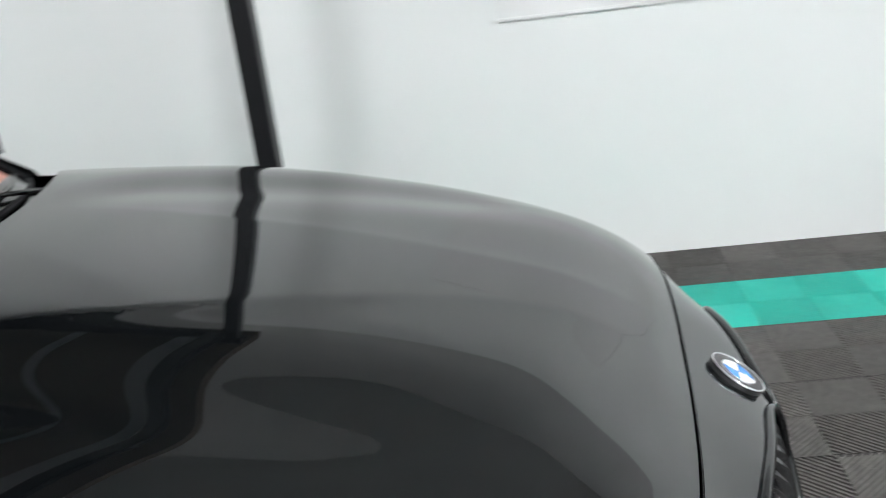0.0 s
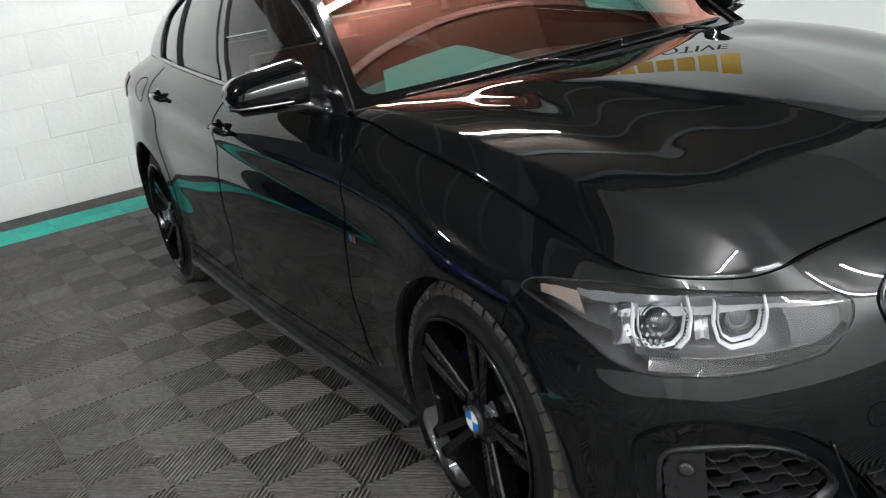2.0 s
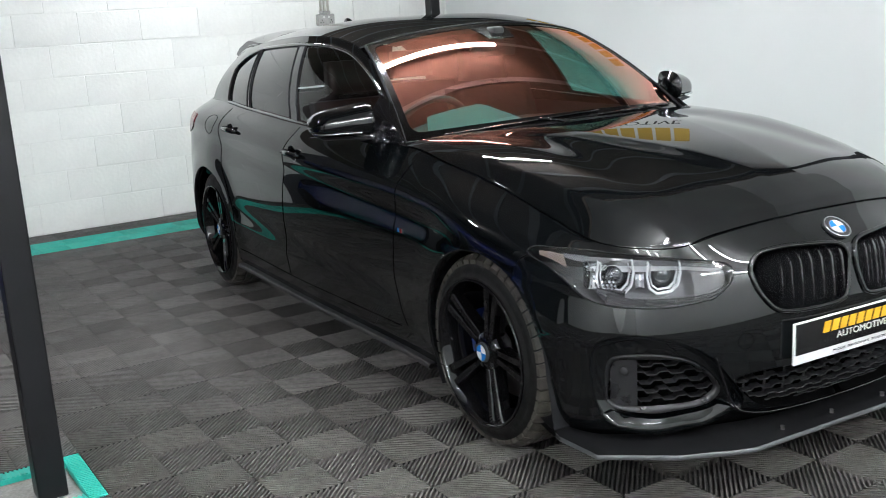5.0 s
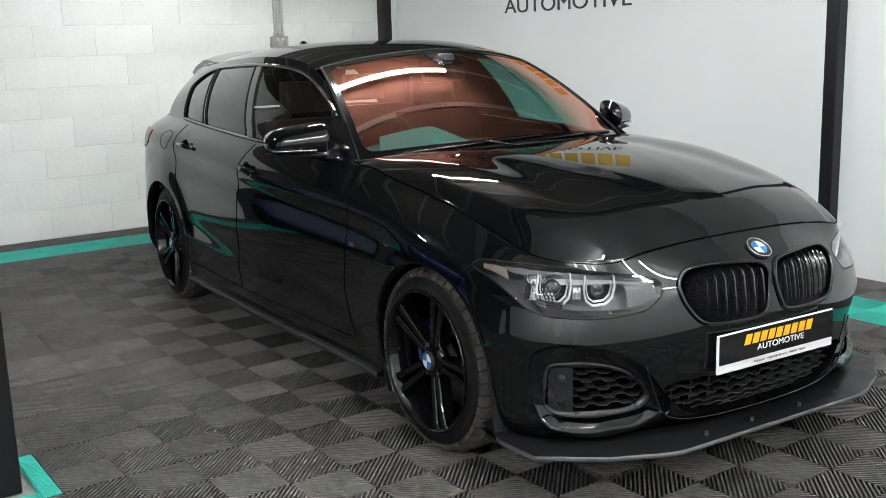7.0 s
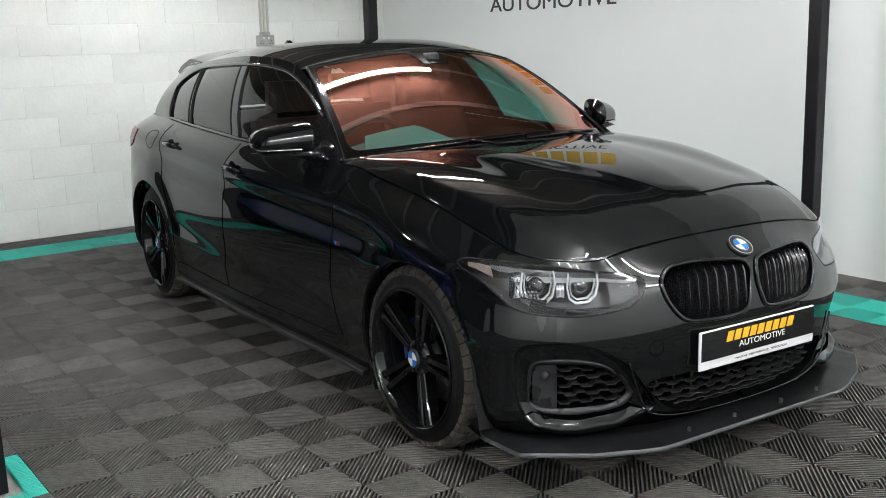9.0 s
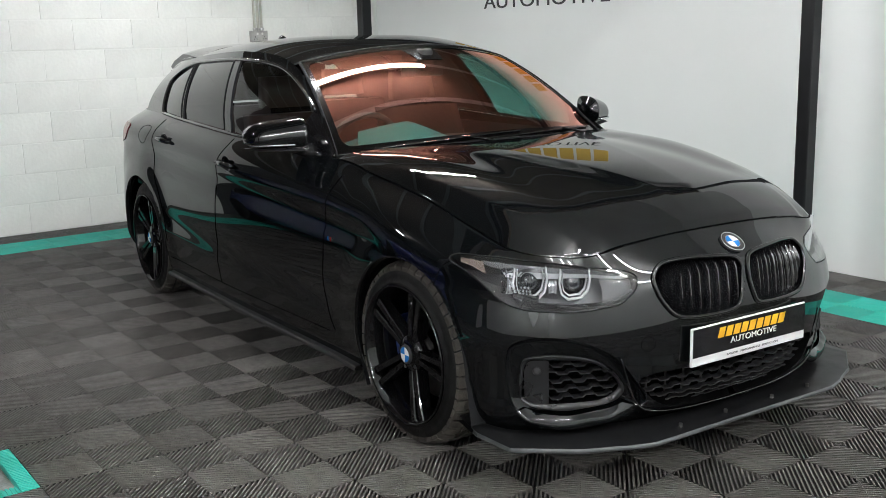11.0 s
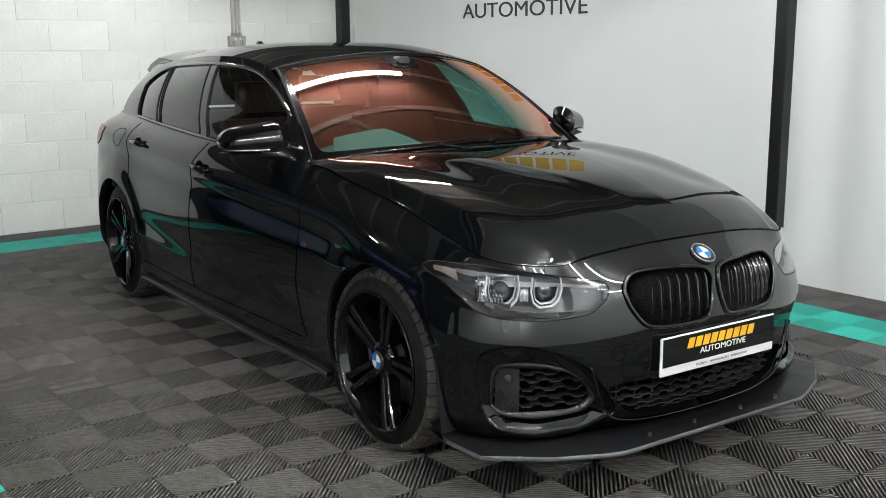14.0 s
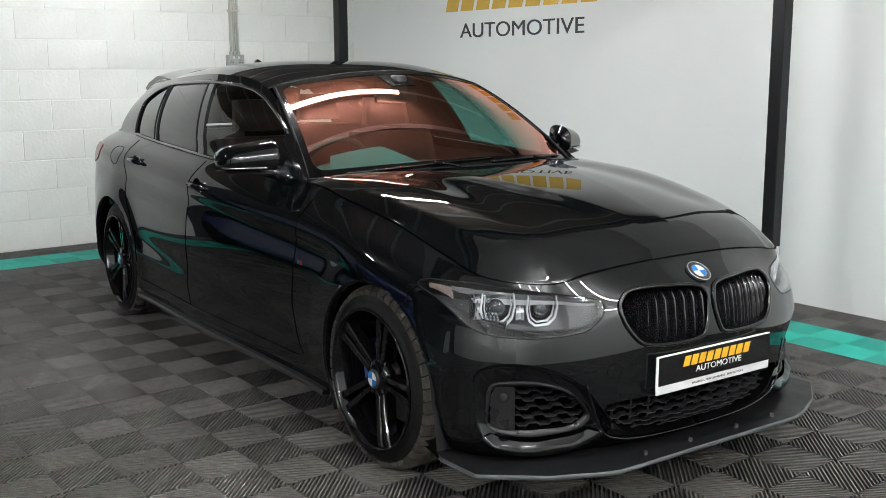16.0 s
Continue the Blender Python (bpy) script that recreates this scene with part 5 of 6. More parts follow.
def mirror(side):
    """Door mirror: wedge-shaped shell on an arm, glass behind, bright indicator strip in front."""
    rows = []
    for t in np.linspace(0, 1, 20):
        y = 0.752 + 0.186 * t
        end = math.sqrt(max(0.0, 1 - max(0, (t - 0.72) / 0.28) ** 2.6))
        top, bottom = 1.078 - 0.034 * t - 0.010 * t ** 4, 0.955 - 0.004 * t
        cx, depth = -0.842 - 0.112 * t, 0.078 - 0.010 * t
        cz, hz = (top + bottom) / 2, (top - bottom) / 2
        ring = []
        for k in range(32):
            a = 2 * math.pi * k / 32
            c, s = math.cos(a), math.sin(a)
            sx = math.copysign(abs(c) ** 0.62, c) * depth * (0.35 + 0.65 * end)
            sz = math.copysign(abs(s) ** 0.62, s) * hz * end
            ring.append((cx + sx - (0.030 * s if s > 0 else 0) * (1 if c > 0 else 0.2), y * side, cz + sz))
        rows.append(ring)
    bm = grid_bm(rows, close_v=True)
    bmesh.ops.contextual_create(bm, geom=[e for e in bm.edges if e.is_boundary])
    body = part("door_mirror", bm, PAINT, car, "gloss black door mirror with a bright indicator strip")
    part("indicator", tube(bmesh.new(), [(-0.842 - 0.112 * t + (0.076 - 0.010 * t) * (0.35 + 0.65 * math.sqrt(max(0.0, 1 - max(0, (t - 0.72) / 0.28) ** 2.6))), (0.752 + 0.186 * t) * side, 0.970 - 0.004 * t) for t in np.linspace(0.22, 0.99, 18)], 0.0048, 6), SILVER, body)
    part("base_trim", grid_bm([[(-0.845 - 0.110 * t + 0.072 * c, (0.758 + 0.158 * t) * side, 0.953 - 0.008 * abs(c) ** 3) for c in np.linspace(-1, 1, 7)] for t in np.linspace(0, 1, 8)]), SATIN_BLACK, body)
    part("arm", tube(bmesh.new(), [(-0.83, 0.69 * side, 0.935), (-0.84, 0.745 * side, 0.945), (-0.85, 0.80 * side, 0.970)], [0.034, 0.026, 0.03], 10), GLOSS_BLACK, body)
    bm = grid_bm([[(-0.912 - 0.095 * t, (0.785 + 0.105 * t) * side, 1.010 - 0.015 * t + 0.036 * s) for s in (-1, -0.5, 0, 0.5, 1)] for t in np.linspace(0, 1, 6)])
    part("mirror_glass", bm, CHROME, body)


def door_handle(side, x, z):
    c = Vector(shell(*near_av((x, 0.85, z))))
    m = Matrix.Translation((c.x, c.y * side, c.z)) @ pose(0, 0, 0, 0, 2.5, 0)
    def placed(bm):
        bmesh.ops.transform(bm, matrix=m, verts=bm.verts)
        return bm
    bar = bmesh.new()
    tube(bar, [(0.082, -0.004 * side, -0.003), (0.068, 0.018 * side, 0), (0.0, 0.024 * side, 0.002), (-0.070, 0.020 * side, 0), (-0.086, -0.003 * side, -0.002)], [0.009, 0.012, 0.012, 0.013, 0.011], 12)
    handle = part("door_handle", placed(bar), PAINT, car, "gloss black door handle")
    rows = [[(0.052 * r * math.cos(a), (0.0012 - 0.006 * (1 - r * r)) * side + 0.0035 * side, 0.036 * r * math.sin(a)) for a in np.linspace(0, 2 * math.pi, 28, endpoint=False)] for r in (1.0, 0.8, 0.5, 0.05)]
    part("handle_recess", placed(grid_bm(rows, close_v=True)), GLOSS_BLACK, handle)


for s in (1, -1):
    mirror(s)
    door_handle(s, -1.43, 0.845)
    door_handle(s, -2.28, 0.894)
    skin_line([(-0.50, 0.76, 0.895), (-0.515, 0.83, 0.79), (-0.535, 0.84, 0.70), (-0.55, 0.84, 0.58), (-0.562, 0.83, 0.42), (-0.50, 0.83, 0.28)], 0.0022, GAP, "shut_line", s)
    skin_line([(-1.52, 0.76, 0.94), (-1.545, 0.83, 0.85), (-1.570, 0.85, 0.70), (-1.590, 0.85, 0.58), (-1.605, 0.84, 0.42), (-1.61, 0.83, 0.27)], 0.0022, GAP, "shut_line", s)
    skin_line([(-2.50, 0.75, 0.97), (-2.47, 0.84, 0.88), (-2.45, 0.86, 0.78), (-2.435, 0.87, 0.69), (-2.38, 0.87, 0.60), (-2.33, 0.86, 0.48), (-2.32, 0.85, 0.36)], 0.0022, GAP, "shut_line", s)
    skin_line([(-0.55, 0.83, 0.268), (-1.0, 0.83, 0.268), (-1.6, 0.83, 0.268), (-2.31, 0.84, 0.275)], 0.0020, GAP, "shut_line", s)
    skin_line([(0.275, 0.785, 0.690), (0.25, 0.80, 0.665), (0.22, 0.81, 0.60)], 0.0020, GAP, "shut_line", s)
    # bonnet joint along the wing
    part("bonnet_joint", tube(bmesh.new(), [flip(level(LEVELS, a) + np.array([0, 0, -0.0020]), s) for a in np.linspace(0, 8, 140)], 0.0019, 6), GAP, car)
    # side skirt blade
    rows = [[flip((x, y + dy, z), s) for dy, z in ((-0.05, 0.190), (0.010, 0.186), (0.016, 0.180), (0.014, 0.168), (-0.05, 0.165))] for x, y in [(x, level(1, near_av((x, 0.84, 0.235))[0])[1]) for x in np.linspace(-0.33, -2.36, 24)]]
    part("side_skirt", grid_bm(rows, close_v=True), SATIN_BLACK, car, angle=40)
    # wing badge
    c = shell(*near_av((-0.49, 0.835, 0.645)))
    for i, mt in enumerate((LOGO_BLUE, SILVER, RED_LENS, SILVER)):
        part("badge_stripe", box_bm(c[0] - 0.022 + 0.011 * i, c[0] - 0.013 + 0.011 * i, (c[1] - 0.001) * s, (c[1] + 0.0025) * s, c[2] - 0.008, c[2] + 0.008), mt, car, smooth=False)
    # tail lamp wrapping the rear corner
    poly = outline([(-2.94, 0.83, 0.940), (-3.24, 0.77, 0.95), (-3.42, 0.60, 0.94), (-3.44, 0.60, 0.83), (-3.30, 0.76, 0.81), (-3.00, 0.85, 0.85)])
    part("tail_lamp", fill_bm(poly, s, 0.004), RED_LENS, car, "red tail lamp")
# fuel flap on the right quarter
ring = [near_av((-2.618 + 0.075 * math.cos(t), 0.84, 0.915 + 0.062 * math.sin(t))) for t in np.linspace(0, 2 * math.pi, 40, endpoint=False)]
part("fuel_flap_joint", tube(bmesh.new(), [flip(raised(a, v, 0.0), -1) for a, v in ring], 0.0016, 5, closed=True), GAP, car)

# -- cowl, wipers, aerial --
def cowl():
    ws = np.linspace(-1, 1, 31)
    rows = []
    for t in np.linspace(0, 1, 4):
        row = []
        for w in ws:
            p, q = Vector(bonnet_at(0.995, w * 0.98)), Vector(windscreen_at(0.02, w))
            r = p.lerp(q, t)
            r.z -= 0.022 * math.sin(math.pi * t) + 0.010 * (1 - t)
            row.append(r)
        rows.append(row)
    base = part("cowl", grid_bm(rows), FRIT, car)
    def wiper(y0, y1, yp):
        pts = [Vector(windscreen_at(0.012 + 0.03 * t, (y0 + (y1 - y0) * t) / 0.675)) + Vector((0.004, 0, 0.007)) for t in np.linspace(0, 1, 14)]
        blade = part("wiper", tube(bmesh.new(), pts, 0.0045, 6), FRIT, car, "black windscreen wiper")
        pivot = Vector(windscreen_at(-0.035, yp / 0.675)) + Vector((0.01, 0, 0.006))
        part("wiper_arm", tube(bmesh.new(), [pivot, pivot.lerp(pts[7], 0.5) + Vector((0.004, 0, 0.008)), pts[7] + Vector((0.002, 0, 0.006))], [0.010, 0.006, 0.004], 8), FRIT, blade)
    wiper(-0.55, 0.08, -0.05)
    wiper(0.06, 0.56, 0.52)


cowl()
bm = bmesh.new()
rows = []
for t in np.linspace(0, 1, 9):
    h, w = 0.052 * math.sin(math.pi * min(1, t * 0.72 + 0.0)) ** 0.8 + 0.001, 0.022 * math.sin(math.pi * (0.12 + 0.8 * t))
    x = -2.56 - 0.13 * t
    base = roof_at(x, 0.0)[2] - 0.002
    rows.append([(x, w * c, base + h * math.sqrt(max(0, 1 - c * c))) for c in np.linspace(-1, 1, 9)])
part("roof_aerial", grid_bm(rows, bm=bm), PAINT, car, "black shark-fin aerial")

# -- cabin --
def seat(y, x, rear=False):
    root = new("seat")
    root.parent = car
    root.matrix_basis = pose(x, y, 0)
    w = 0.25
    def pad(name, rows):
        bm = grid_bm(rows, close_v=True)
        bmesh.ops.contextual_create(bm, geom=[e for e in bm.edges if e.is_boundary])
        part(name, bm, SEAT_RED, root)
    def loop(x0, x1, z0, z1, tilt, y0):
        return [(x0, y0, z0), (x1, y0, z0 + tilt), (x1, y0, z1 + tilt), (x0, y0, z1)]
    pad("cushion", [loop(-0.25, 0.27, 0.36, 0.50 + 0.02 * abs(t) ** 2, 0.03, w * t) for t in (-1, -0.8, -0.3, 0.3, 0.8, 1)])
    pad("backrest", [[(-0.22 + 0.03 * abs(t) ** 2, w * t, 0.46), (-0.12 + 0.03 * abs(t) ** 2, w * t, 0.48), (-0.30 + 0.03 * abs(t), w * t * 0.86, 1.02), (-0.40, w * t * 0.86, 1.02)] for t in (-1, -0.8, -0.3, 0.3, 0.8, 1)])
    pad("headrest", [[(-0.42, 0.12 * t, 1.05), (-0.33, 0.12 * t, 1.05), (-0.36, 0.11 * t, 1.20), (-0.43, 0.11 * t, 1.20)] for t in (-1, -0.7, 0.7, 1)])


for y in (-0.37, 0.37):
    seat(y, -1.45)
    seat(y, -2.25)


def dashboard():
    rows = []
    for w in np.linspace(-1, 1, 31):
        hood = 0.045 * math.exp(-((w * 0.66 + 0.37) / 0.17) ** 2)
        y = 0.655 * w
        rows.append([(-0.60 - 0.17 * w * w, y, 0.915), (-0.78, y, 0.925 + hood * 0.4), (-0.90, y, 0.930 + hood), (-0.95, y, 0.905 + hood), (-0.96, y, 0.80), (-0.90, y, 0.60), (-0.70, y, 0.55)])
    dash = part("dashboard", grid_bm(rows), CABIN, car)
    ring = [( -1.04 + 0.07 * math.sin(t), -0.37 + 0.178 * math.cos(t), 0.885 + 0.165 * math.sin(t)) for t in np.linspace(0, 2 * math.pi, 40, endpoint=False)]
    wheel_ = part("steering_wheel", tube(bmesh.new(), ring, 0.014, 10, closed=True), CABIN, car)
    part("wheel_boss", lathe(bmesh.new(), [(0.0, 0.03), (0.055, 0.025), (0.07, 0.0), (0.0, -0.02)], 24, axis="x"), CABIN, wheel_).matrix_basis = pose(-1.03, -0.37, 0.885, 0, 180, 0)
    for a in (0, math.pi, -math.pi / 2):
        part("wheel_spoke", tube(bmesh.new(), [(-1.03, -0.37, 0.885), (-1.04 + 0.07 * math.sin(a), -0.37 + 0.17 * math.cos(a), 0.885 + 0.16 * math.sin(a))], 0.014, 6), CABIN, wheel_)
    mirror_ = part("rear_view_mirror", box_bm(-1.13, -1.10, -0.11, 0.11, 1.195, 1.255, bevel=0.012, segments=2), CABIN, car)
    part("mirror_stem", box_bm(-1.13, -1.06, -0.03, 0.03, 1.22, 1.32, bevel=0.01), CABIN, mirror_)


dashboard()
# pale cover standing over the instruments
part("instrument_cover", grid_bm([[(-0.735 - 0.02 * math.sin(math.pi * t), -0.545 + 0.52 * t, 0.922 + h * 0.092 * (0.92 + 0.3 * math.sin(math.pi * t * 0.8)) * min(1.0, 1.9 * (1 - t) + 0.02)) for h in np.linspace(0, 1, 5)] for t in np.linspace(0, 1, 18)]), COVER_GREY, car, "pale cover over the instruments")
# roof lining and door cards
part("roof_lining", grid_bm([[Vector(roof_at(x, w * 0.97)) - Vector((0, 0, 0.03)) for w in np.linspace(-1, 1, 15)] for x in np.linspace(-1.28, -3.05, 14)]), CABIN, car)
for s in (1, -1):
    part("door_card", grid_bm([[(x, 0.70 * s, z) for z in (0.3, 0.6, 0.92)] for x in np.linspace(-0.75, -2.5, 8)]), CABIN, car)
part("bulkhead", grid_bm([[(-2.62, y, z) for z in (0.3, 0.95)] for y in (-0.68, 0.68)]), CABIN, car)


# ---- things about the bay ----
def wall_sign():
    """The wall's sign: a row of gold slanted shapes over a dark word."""
    sign = thing("wall_sign", pose(0, WALL_Y, 0), "gold slanted shapes above a dark word, on the white wall", "sign")
    def shape(name, x0, x1, z0, z1, lean, zb, material):
        bm = box_bm(x0, x1, -0.004, -0.0005, z0, z1)
        for v in bm.verts:
            v.co.x += (v.co.z - zb) * lean
        part(name, bm, material, sign, smooth=False)
    zb, h = 1.785, 0.250
    n, x0, x1 = 9, -3.335, -1.640
    pitch = (x1 - x0) / n
    for i in range(n):
        x = x0 + pitch * i
        w = pitch * 0.80
        shape("gold_shape", x, x + w, zb, zb + h, 0.30, zb, GOLD)
    facing = Matrix(((1, 0, 0, 0), (0, 0, -1, 0), (0, 1, 0, 0), (0, 0, 0, 1)))
    lettering("word", "AUTOMOTIVE", INK, sign, Matrix.Translation((-2.470, -0.003, 1.635)) @ facing, 1.36, 0.110, 0.004)


wall_sign()


def wall_board():
    board = thing("wall_board", pose(0.842, WALL_Y, 0.955), "large white board in a thin frame on the white wall", "board")
    part("panel", box_bm(0.012, 1.488, -0.006, -0.001, 0.012, 0.988), WHITE_PLASTIC, board, smooth=False)
    for name, x0, x1, z0, z1 in (("frame_strip", 0, 1.5, 0, 0.012), ("frame_strip", 0, 1.5, 0.988, 1.0), ("frame_strip", 0, 0.012, 0.012, 0.988), ("frame_strip", 1.488, 1.5, 0.012, 0.988)):
        part(name, box_bm(x0, x1, -0.010, -0.001, z0, z1), WHITE_PLASTIC, board, smooth=False)


wall_board()


def double_socket():
    socket = thing("power_socket", pose(WALL_X, 2.375, 1.420), "metal-clad double power socket on the block wall", "socket")
    part("back_box", box_bm(0.0, 0.042, -0.076, 0.076, -0.045, 0.045, bevel=0.004), GALV, socket, smooth=False)
    part("face_plate", box_bm(0.042, 0.047, -0.073, 0.073, -0.042, 0.042, bevel=0.002), GALV, socket, smooth=False)
    for s in (-1, 1):
        part("rocker", box_bm(0.047, 0.051, s * 0.022 - 0.008, s * 0.022 + 0.008, 0.012, 0.030, bevel=0.001), WHITE_PLASTIC, socket, smooth=False)
        for dy, dz, w, h in ((0, -0.004, 0.003, 0.006), (-0.011, -0.022, 0.005, 0.003), (0.011, -0.022, 0.005, 0.003)):
            part("pin_hole", box_bm(0.0465, 0.0475, s * 0.042 + dy - w, s * 0.042 + dy + w, dz - h, dz + h), GAP, socket, smooth=False)
    for y in (2.345, 2.378, 2.411):
        pipe = thing("conduit", pose(WALL_X + 0.014, y, 1.466), "cream cable conduit running up the block wall", "conduit", "wall conduits")
        part("pipe", tube(bmesh.new(), [(0, 0, 0), (0, 0, DECK_Z - 0.12 - 1.466)], 0.010, 12), CONDUIT, pipe)
        part("gland", lathe(bmesh.new(), [(0.015, 0.0), (0.016, 0.004), (0.016, 0.022), (0.011, 0.026)], 12, axis="z"), GALV, pipe)
        for z in (0.35, 0.80):
            part("saddle", box_bm(-0.014, 0.013, -0.018, 0.018, z, z + 0.014, bevel=0.002), CONDUIT, pipe, smooth=False)


double_socket()


def edge_frame():
    """Ribbed teal edging round the floor gap at the post's foot."""
    frame = thing("floor_edging", pose(-0.4, -1.2, 0), "ribbed teal edging round the post's floor gap", "floor edging")
    for name, x0, x1, y0, y1 in (("edge_strip", 0.001, 0.399, 0.342, 0.399), ("edge_strip", 0.001, 0.399, 0.001, 0.058), ("edge_strip", 0.001, 0.058, 0.059, 0.341), ("edge_strip", 0.342, 0.399, 0.059, 0.341)):
        bm = box_bm(x0, x1, y0, y1, -0.022, -0.004, bevel=0.002)
        along_x = x1 - x0 > y1 - y0
        n = int((x1 - x0 if along_x else y1 - y0) / 0.0141)
        for k in range(n):
            t = (k + 0.5) * 0.0141
            if along_x:
                box(bm, x0 + t - 0.004, x0 + t + 0.004, y0 + 0.002, y1 - 0.002, -0.006, 0.0)
            else:
                box(bm, x0 + 0.002, x1 - 0.002, y0 + t - 0.004, y0 + t + 0.004, -0.006, 0.0)
        part(name, bm, TILE_TEAL, frame, smooth=False)


edge_frame()


# ---- the blue car in the next bay, seen in the black paint ----
def blue_car():
    root = thing("parked_car", pose(-3.20, -2.05, 0), "dark blue saloon parked in the neighbouring bay", "car")
    blue = surface("dark_blue_car_paint", (0.007, 0.018, 0.15), 0.25, coat=1.0)
    def loft(name, stations, material, ring):
        bm = grid_bm([[(x, w * s * (1 - 0.10 * max(0, u - 0.5)), z0 + (z1 - z0) * u) for s, u in ring] for x, w, z0, z1 in stations], close_v=True)
        bmesh.ops.contextual_create(bm, geom=[e for e in bm.edges if e.is_boundary])
        part(name, bm, material, root, angle=50)
    hull = [(-0.9, 0.0), (-1, 0.2), (-1, 0.55), (-0.93, 0.9), (-0.75, 1.0), (0.75, 1.0), (0.93, 0.9), (1, 0.55), (1, 0.2), (0.9, 0.0)]
    loft("body", [(-2.0, 0.66, 0.35, 0.80), (-1.9, 0.78, 0.25, 0.92), (-1.4, 0.86, 0.20, 0.97), (0.4, 0.87, 0.20, 0.95), (1.3, 0.86, 0.20, 0.84), (1.85, 0.76, 0.22, 0.72), (1.98, 0.6, 0.3, 0.6)], blue, hull)
    cab = [(-1, 0.0), (-0.92, 0.5), (-0.78, 1.0), (0.78, 1.0), (0.92, 0.5), (1, 0.0)]
    loft("windows", [(-1.75, 0.72, 0.90, 0.93), (-1.1, 0.74, 0.90, 1.37), (-0.2, 0.75, 0.90, 1.38), (0.85, 0.74, 0.86, 0.92)], GLOSS_BLACK, cab)
    loft("roof", [(-1.12, 0.57, 1.372, 1.40), (-0.6, 0.60, 1.385, 1.42), (-0.18, 0.57, 1.380, 1.40)], blue, cab)
    for x in (-1.25, 1.22):
        for y in (-0.76, 0.76):
            bm = lathe(bmesh.new(), [(0.0, -0.11), (0.20, -0.11), (0.30, -0.10), (0.315, -0.05), (0.315, 0.05), (0.30, 0.10), (0.20, 0.11), (0.0, 0.11)], 32)
            bmesh.ops.translate(bm, verts=bm.verts, vec=(x, y, 0.315))
            part("wheel", bm, RUBBER, root, angle=40)


blue_car()


# ---- floor tiles, blocks of the wall ----
def floor_tile_mesh(name, material, under):
    """0.4 m tile: four fields of ribs at 45 degrees, alternating, over a recessed base in its own colour."""
    verts, faces, tops = [], [], []
    def quad(*p, top=0):
        i = len(verts)
        verts.extend(p)
        faces.append((i, i + 1, i + 2, i + 3))
        tops.append(top)
    g = 0.001
    lo = -0.017
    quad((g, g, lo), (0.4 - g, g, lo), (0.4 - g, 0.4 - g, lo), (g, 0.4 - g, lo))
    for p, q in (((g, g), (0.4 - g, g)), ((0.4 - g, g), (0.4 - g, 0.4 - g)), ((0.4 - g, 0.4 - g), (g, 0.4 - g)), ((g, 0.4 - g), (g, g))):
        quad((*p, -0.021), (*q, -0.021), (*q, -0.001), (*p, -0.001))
    pitch, half, slope = 0.01414, 0.0028, 0.0006
    for ci in (0, 1):
        for cj in (0, 1):
            x0, y0 = 0.2 * ci + g, 0.2 * cj + g
            size = 0.2 - 2 * g
            flipped = (ci + cj) % 2 == 0          # ribs along (-1, 1), else along (1, 1)
            n = int(2 * size / (pitch * math.sqrt(2)))
            for k in range(n + 1):
                c = (k + 0.5) * pitch * math.sqrt(2)
                if c > 2 * size - 0.004:
                    continue
                # line x + y = c inside the square
                def ends(cc):
                    cc = min(max(cc, 0.0), 2 * size)
                    return ((max(0, cc - size), min(cc, size)), (min(cc, size), max(0, cc - size)))
                d = half * math.sqrt(2)
                rails = [ends(c - d - slope), ends(c - d), ends(c + d), ends(c + d + slope)]
                hs = (lo, 0.0, 0.0, lo)
                for r in range(3):
                    (a, b), (e, f) = rails[r], rails[r + 1]
                    ring = [(*a, hs[r]), (*b, hs[r]), (*f, hs[r + 1]), (*e, hs[r + 1])]
                    if flipped:
                        pts = [(x0 + x, y0 + y, z) for x, y, z in ring]
                    else:
                        pts = [(x0 + size - x, y0 + y, z) for x, y, z in ring][::-1]
                    quad(*pts, top=1)
            # stiffener across the ribs, a little below their tops
            w = 0.0014
            bar = [(w, 0.0), (size, size - w), (size - w, size), (0.0, w)]
            bar = [(x0 + x, y0 + y, -0.0022) for x, y in bar] if flipped else [(x0 + size - x, y0 + y, -0.0022) for x, y in bar][::-1]
            quad(*bar, top=1)
    me = bpy.data.meshes.new(name)
    me.from_pydata(verts, [], faces)
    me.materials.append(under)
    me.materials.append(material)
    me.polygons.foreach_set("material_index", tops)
    return me


# far darker than the ribs: the shade between them put into the colour
TILE_BASE = surface("shade_black_tile_base", (0.008, 0.008, 0.008), 0.5, vary=0.3, scale=20)


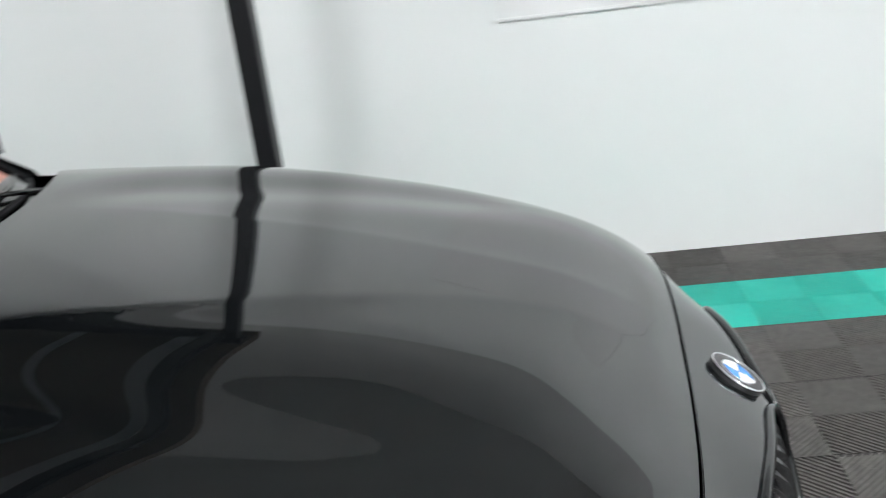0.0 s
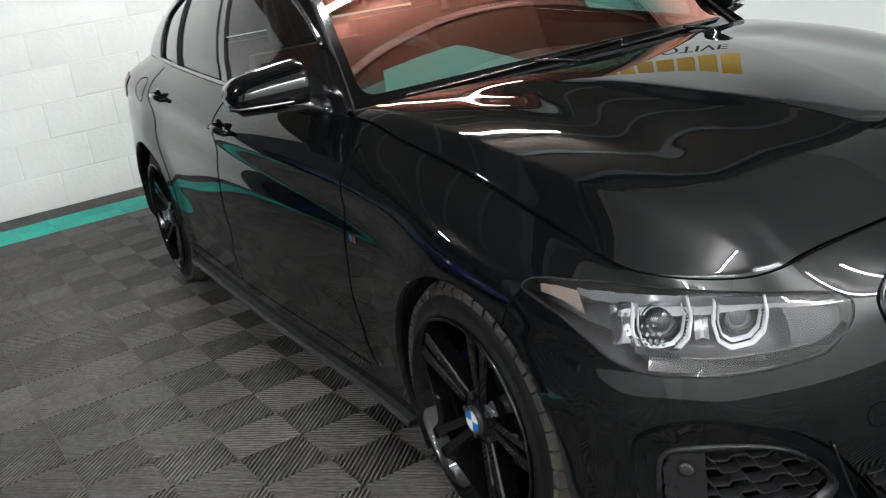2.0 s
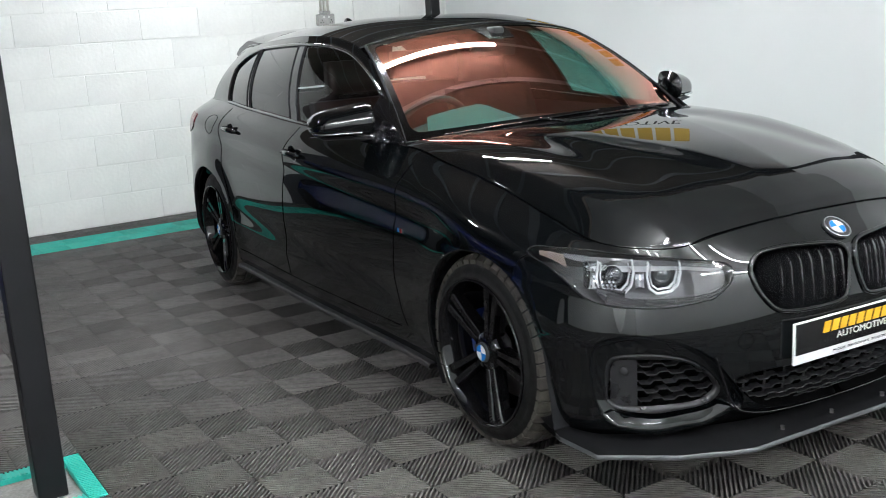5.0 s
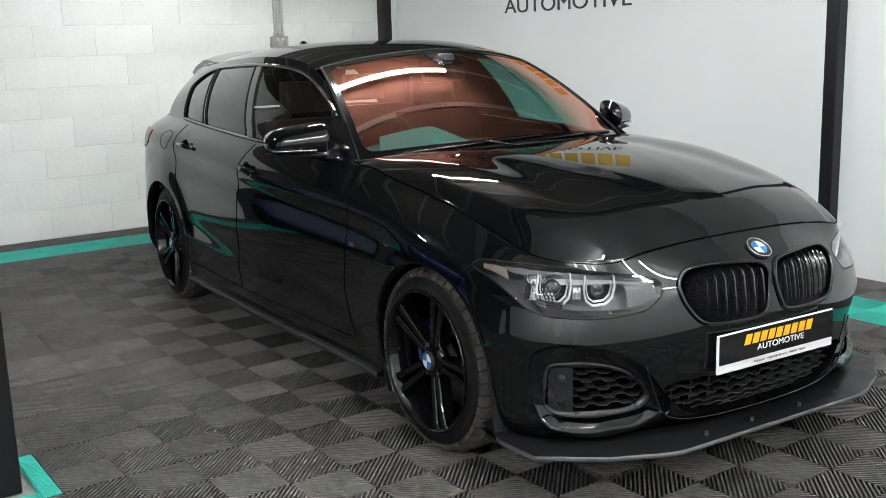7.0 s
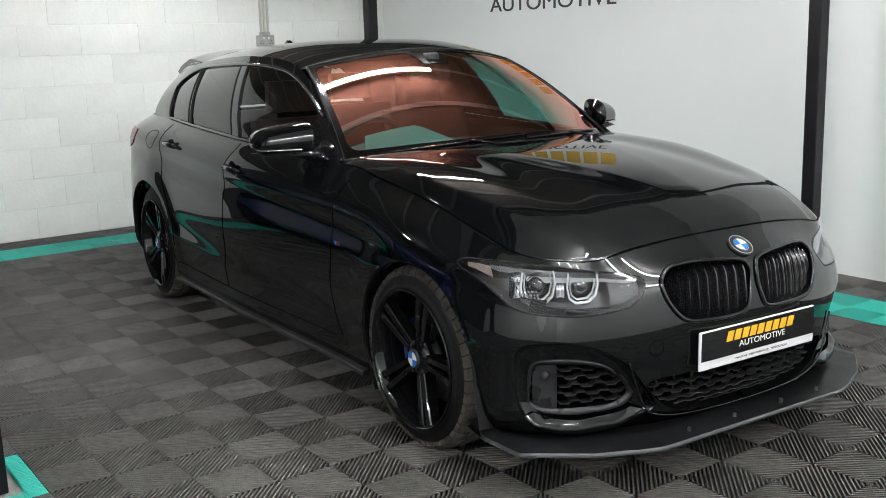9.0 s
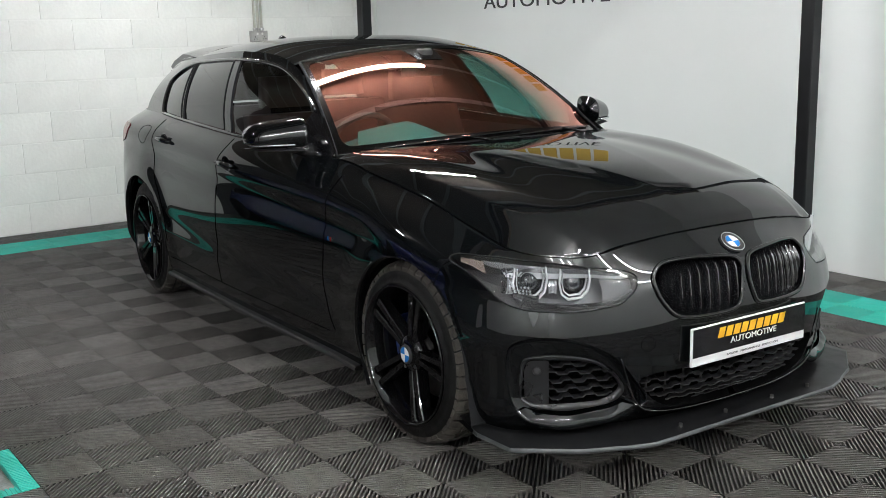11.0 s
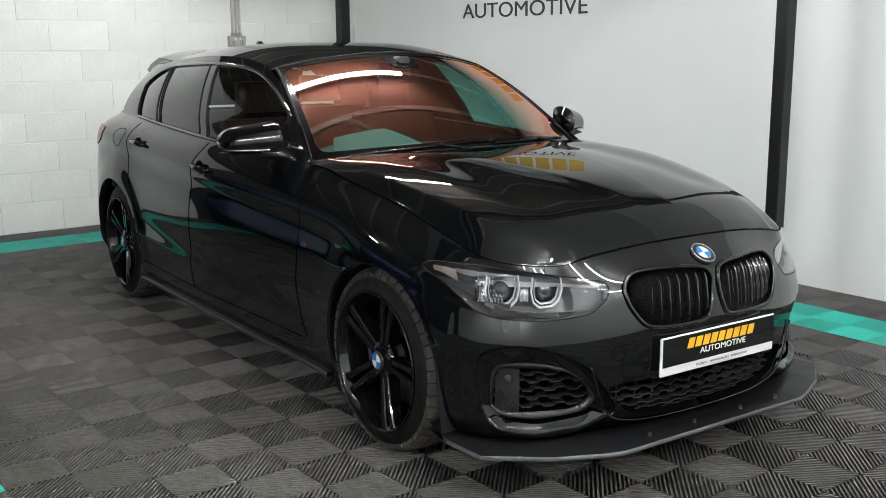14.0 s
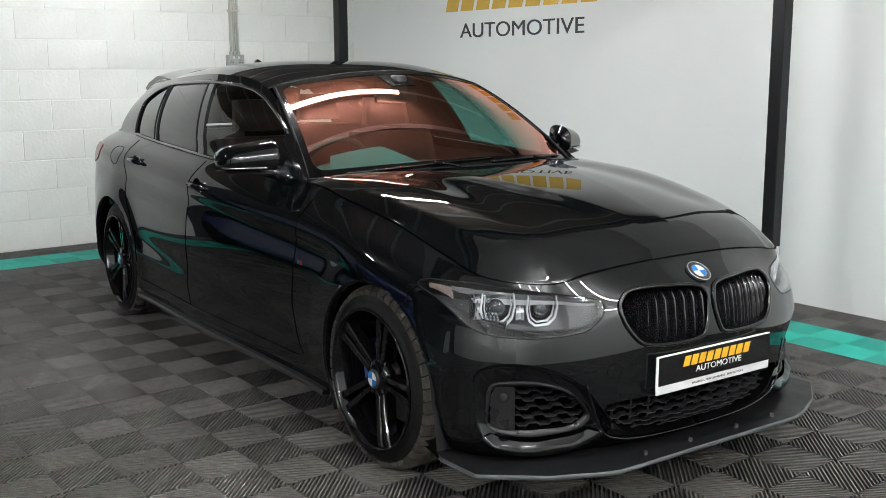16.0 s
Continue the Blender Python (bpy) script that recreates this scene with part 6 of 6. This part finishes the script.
def lay_tiles():
    black, teal = floor_tile_mesh("floor_tile", TILE_BLACK, TILE_BASE), floor_tile_mesh("teal_tile", TILE_TEAL, TILE_TEAL)
    far = []
    for i in range(-12, 16):
        for j in range(-14, 9):
            x, y = 0.4 * i, 0.4 * j
            if (i, j) == (-1, -3):
                continue
            cut_x = WALL_X - x if x < WALL_X else 0
            cut_y = y + 0.4 - WALL_Y if y + 0.4 > WALL_Y else 0
            near = x < 2.2 and y > -2.7 and not (x > 1.3 and y < -0.9)
            if near:
                is_teal = (j == 7 and i >= -11) or (i == -11 and j <= 7)
                ob = new("teal_tile" if is_teal else "floor_tile", teal if is_teal else black)
                ob.parent = ground
                sx, sy = (0.4 - cut_x) / 0.4, (0.4 - cut_y) / 0.4
                ob.matrix_basis = Matrix.LocRotScale((x + cut_x, y, 0), None, (sx, sy, 1))
            else:
                far.append((x, y, (0.4 - cut_y) / 0.4))
    # the rest of the floor, joined
    n = len(black.vertices)
    base = np.zeros(3 * n)
    black.vertices.foreach_get("co", base)
    base = base.reshape(n, 3)
    quads = np.array([tuple(p.vertices) for p in black.polygons])
    kinds = [p.material_index for p in black.polygons]
    verts = np.concatenate([base * (1, sy, 1) + (x, y, 0) for x, y, sy in far])
    faces = np.concatenate([quads + n * k for k in range(len(far))])
    me = bpy.data.meshes.new("far_tiles")
    me.from_pydata(verts.tolist(), [], faces.tolist())
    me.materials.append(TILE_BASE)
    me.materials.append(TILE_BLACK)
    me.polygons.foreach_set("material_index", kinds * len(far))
    rest = new("far_tiles", me)
    rest.parent = ground
    tagged(rest, kind="stuff")


lay_tiles()


def block_wall():
    """Painted blocks in stretcher bond, each a little uneven, with struck joints between."""
    rng = random.Random(4)
    h, length, joint = 0.225, 0.45, 0.008
    courses = 12
    shapes = []
    for _ in range(6):
        bm = box_bm(-0.09, 0.0, joint / 6, length - joint / 6, joint / 2, h - joint / 2, bevel=0.0022, segments=1)
        for v in bm.verts:
            v.co += Vector((rng.uniform(-0.0012, 0.0012), rng.uniform(-0.0012, 0.0012), rng.uniform(-0.0026, 0.0026)))
        me = bpy.data.meshes.new("block")
        bm.to_mesh(me)
        bm.free()
        me.materials.append(BLOCK)
        shapes.append(me)
    for c in range(courses):
        y = -0.95
        while y < WALL_Y - 0.01:
            wide = min(length / 2 if y == -0.95 and c % 2 else length, WALL_Y - y)
            top = min(h, DECK_Z - 0.12 - c * h)
            if top > 0.03:
                ob = new("block", rng.choice(shapes))
                ob.parent = wall_west
                ob.matrix_basis = Matrix.LocRotScale((WALL_X + rng.uniform(-0.0015, 0.0015), y, c * h), Euler((0, rng.uniform(-0.004, 0.004), rng.uniform(-0.003, 0.003))), (1, wide / length, top / h))
            y += wide


block_wall()
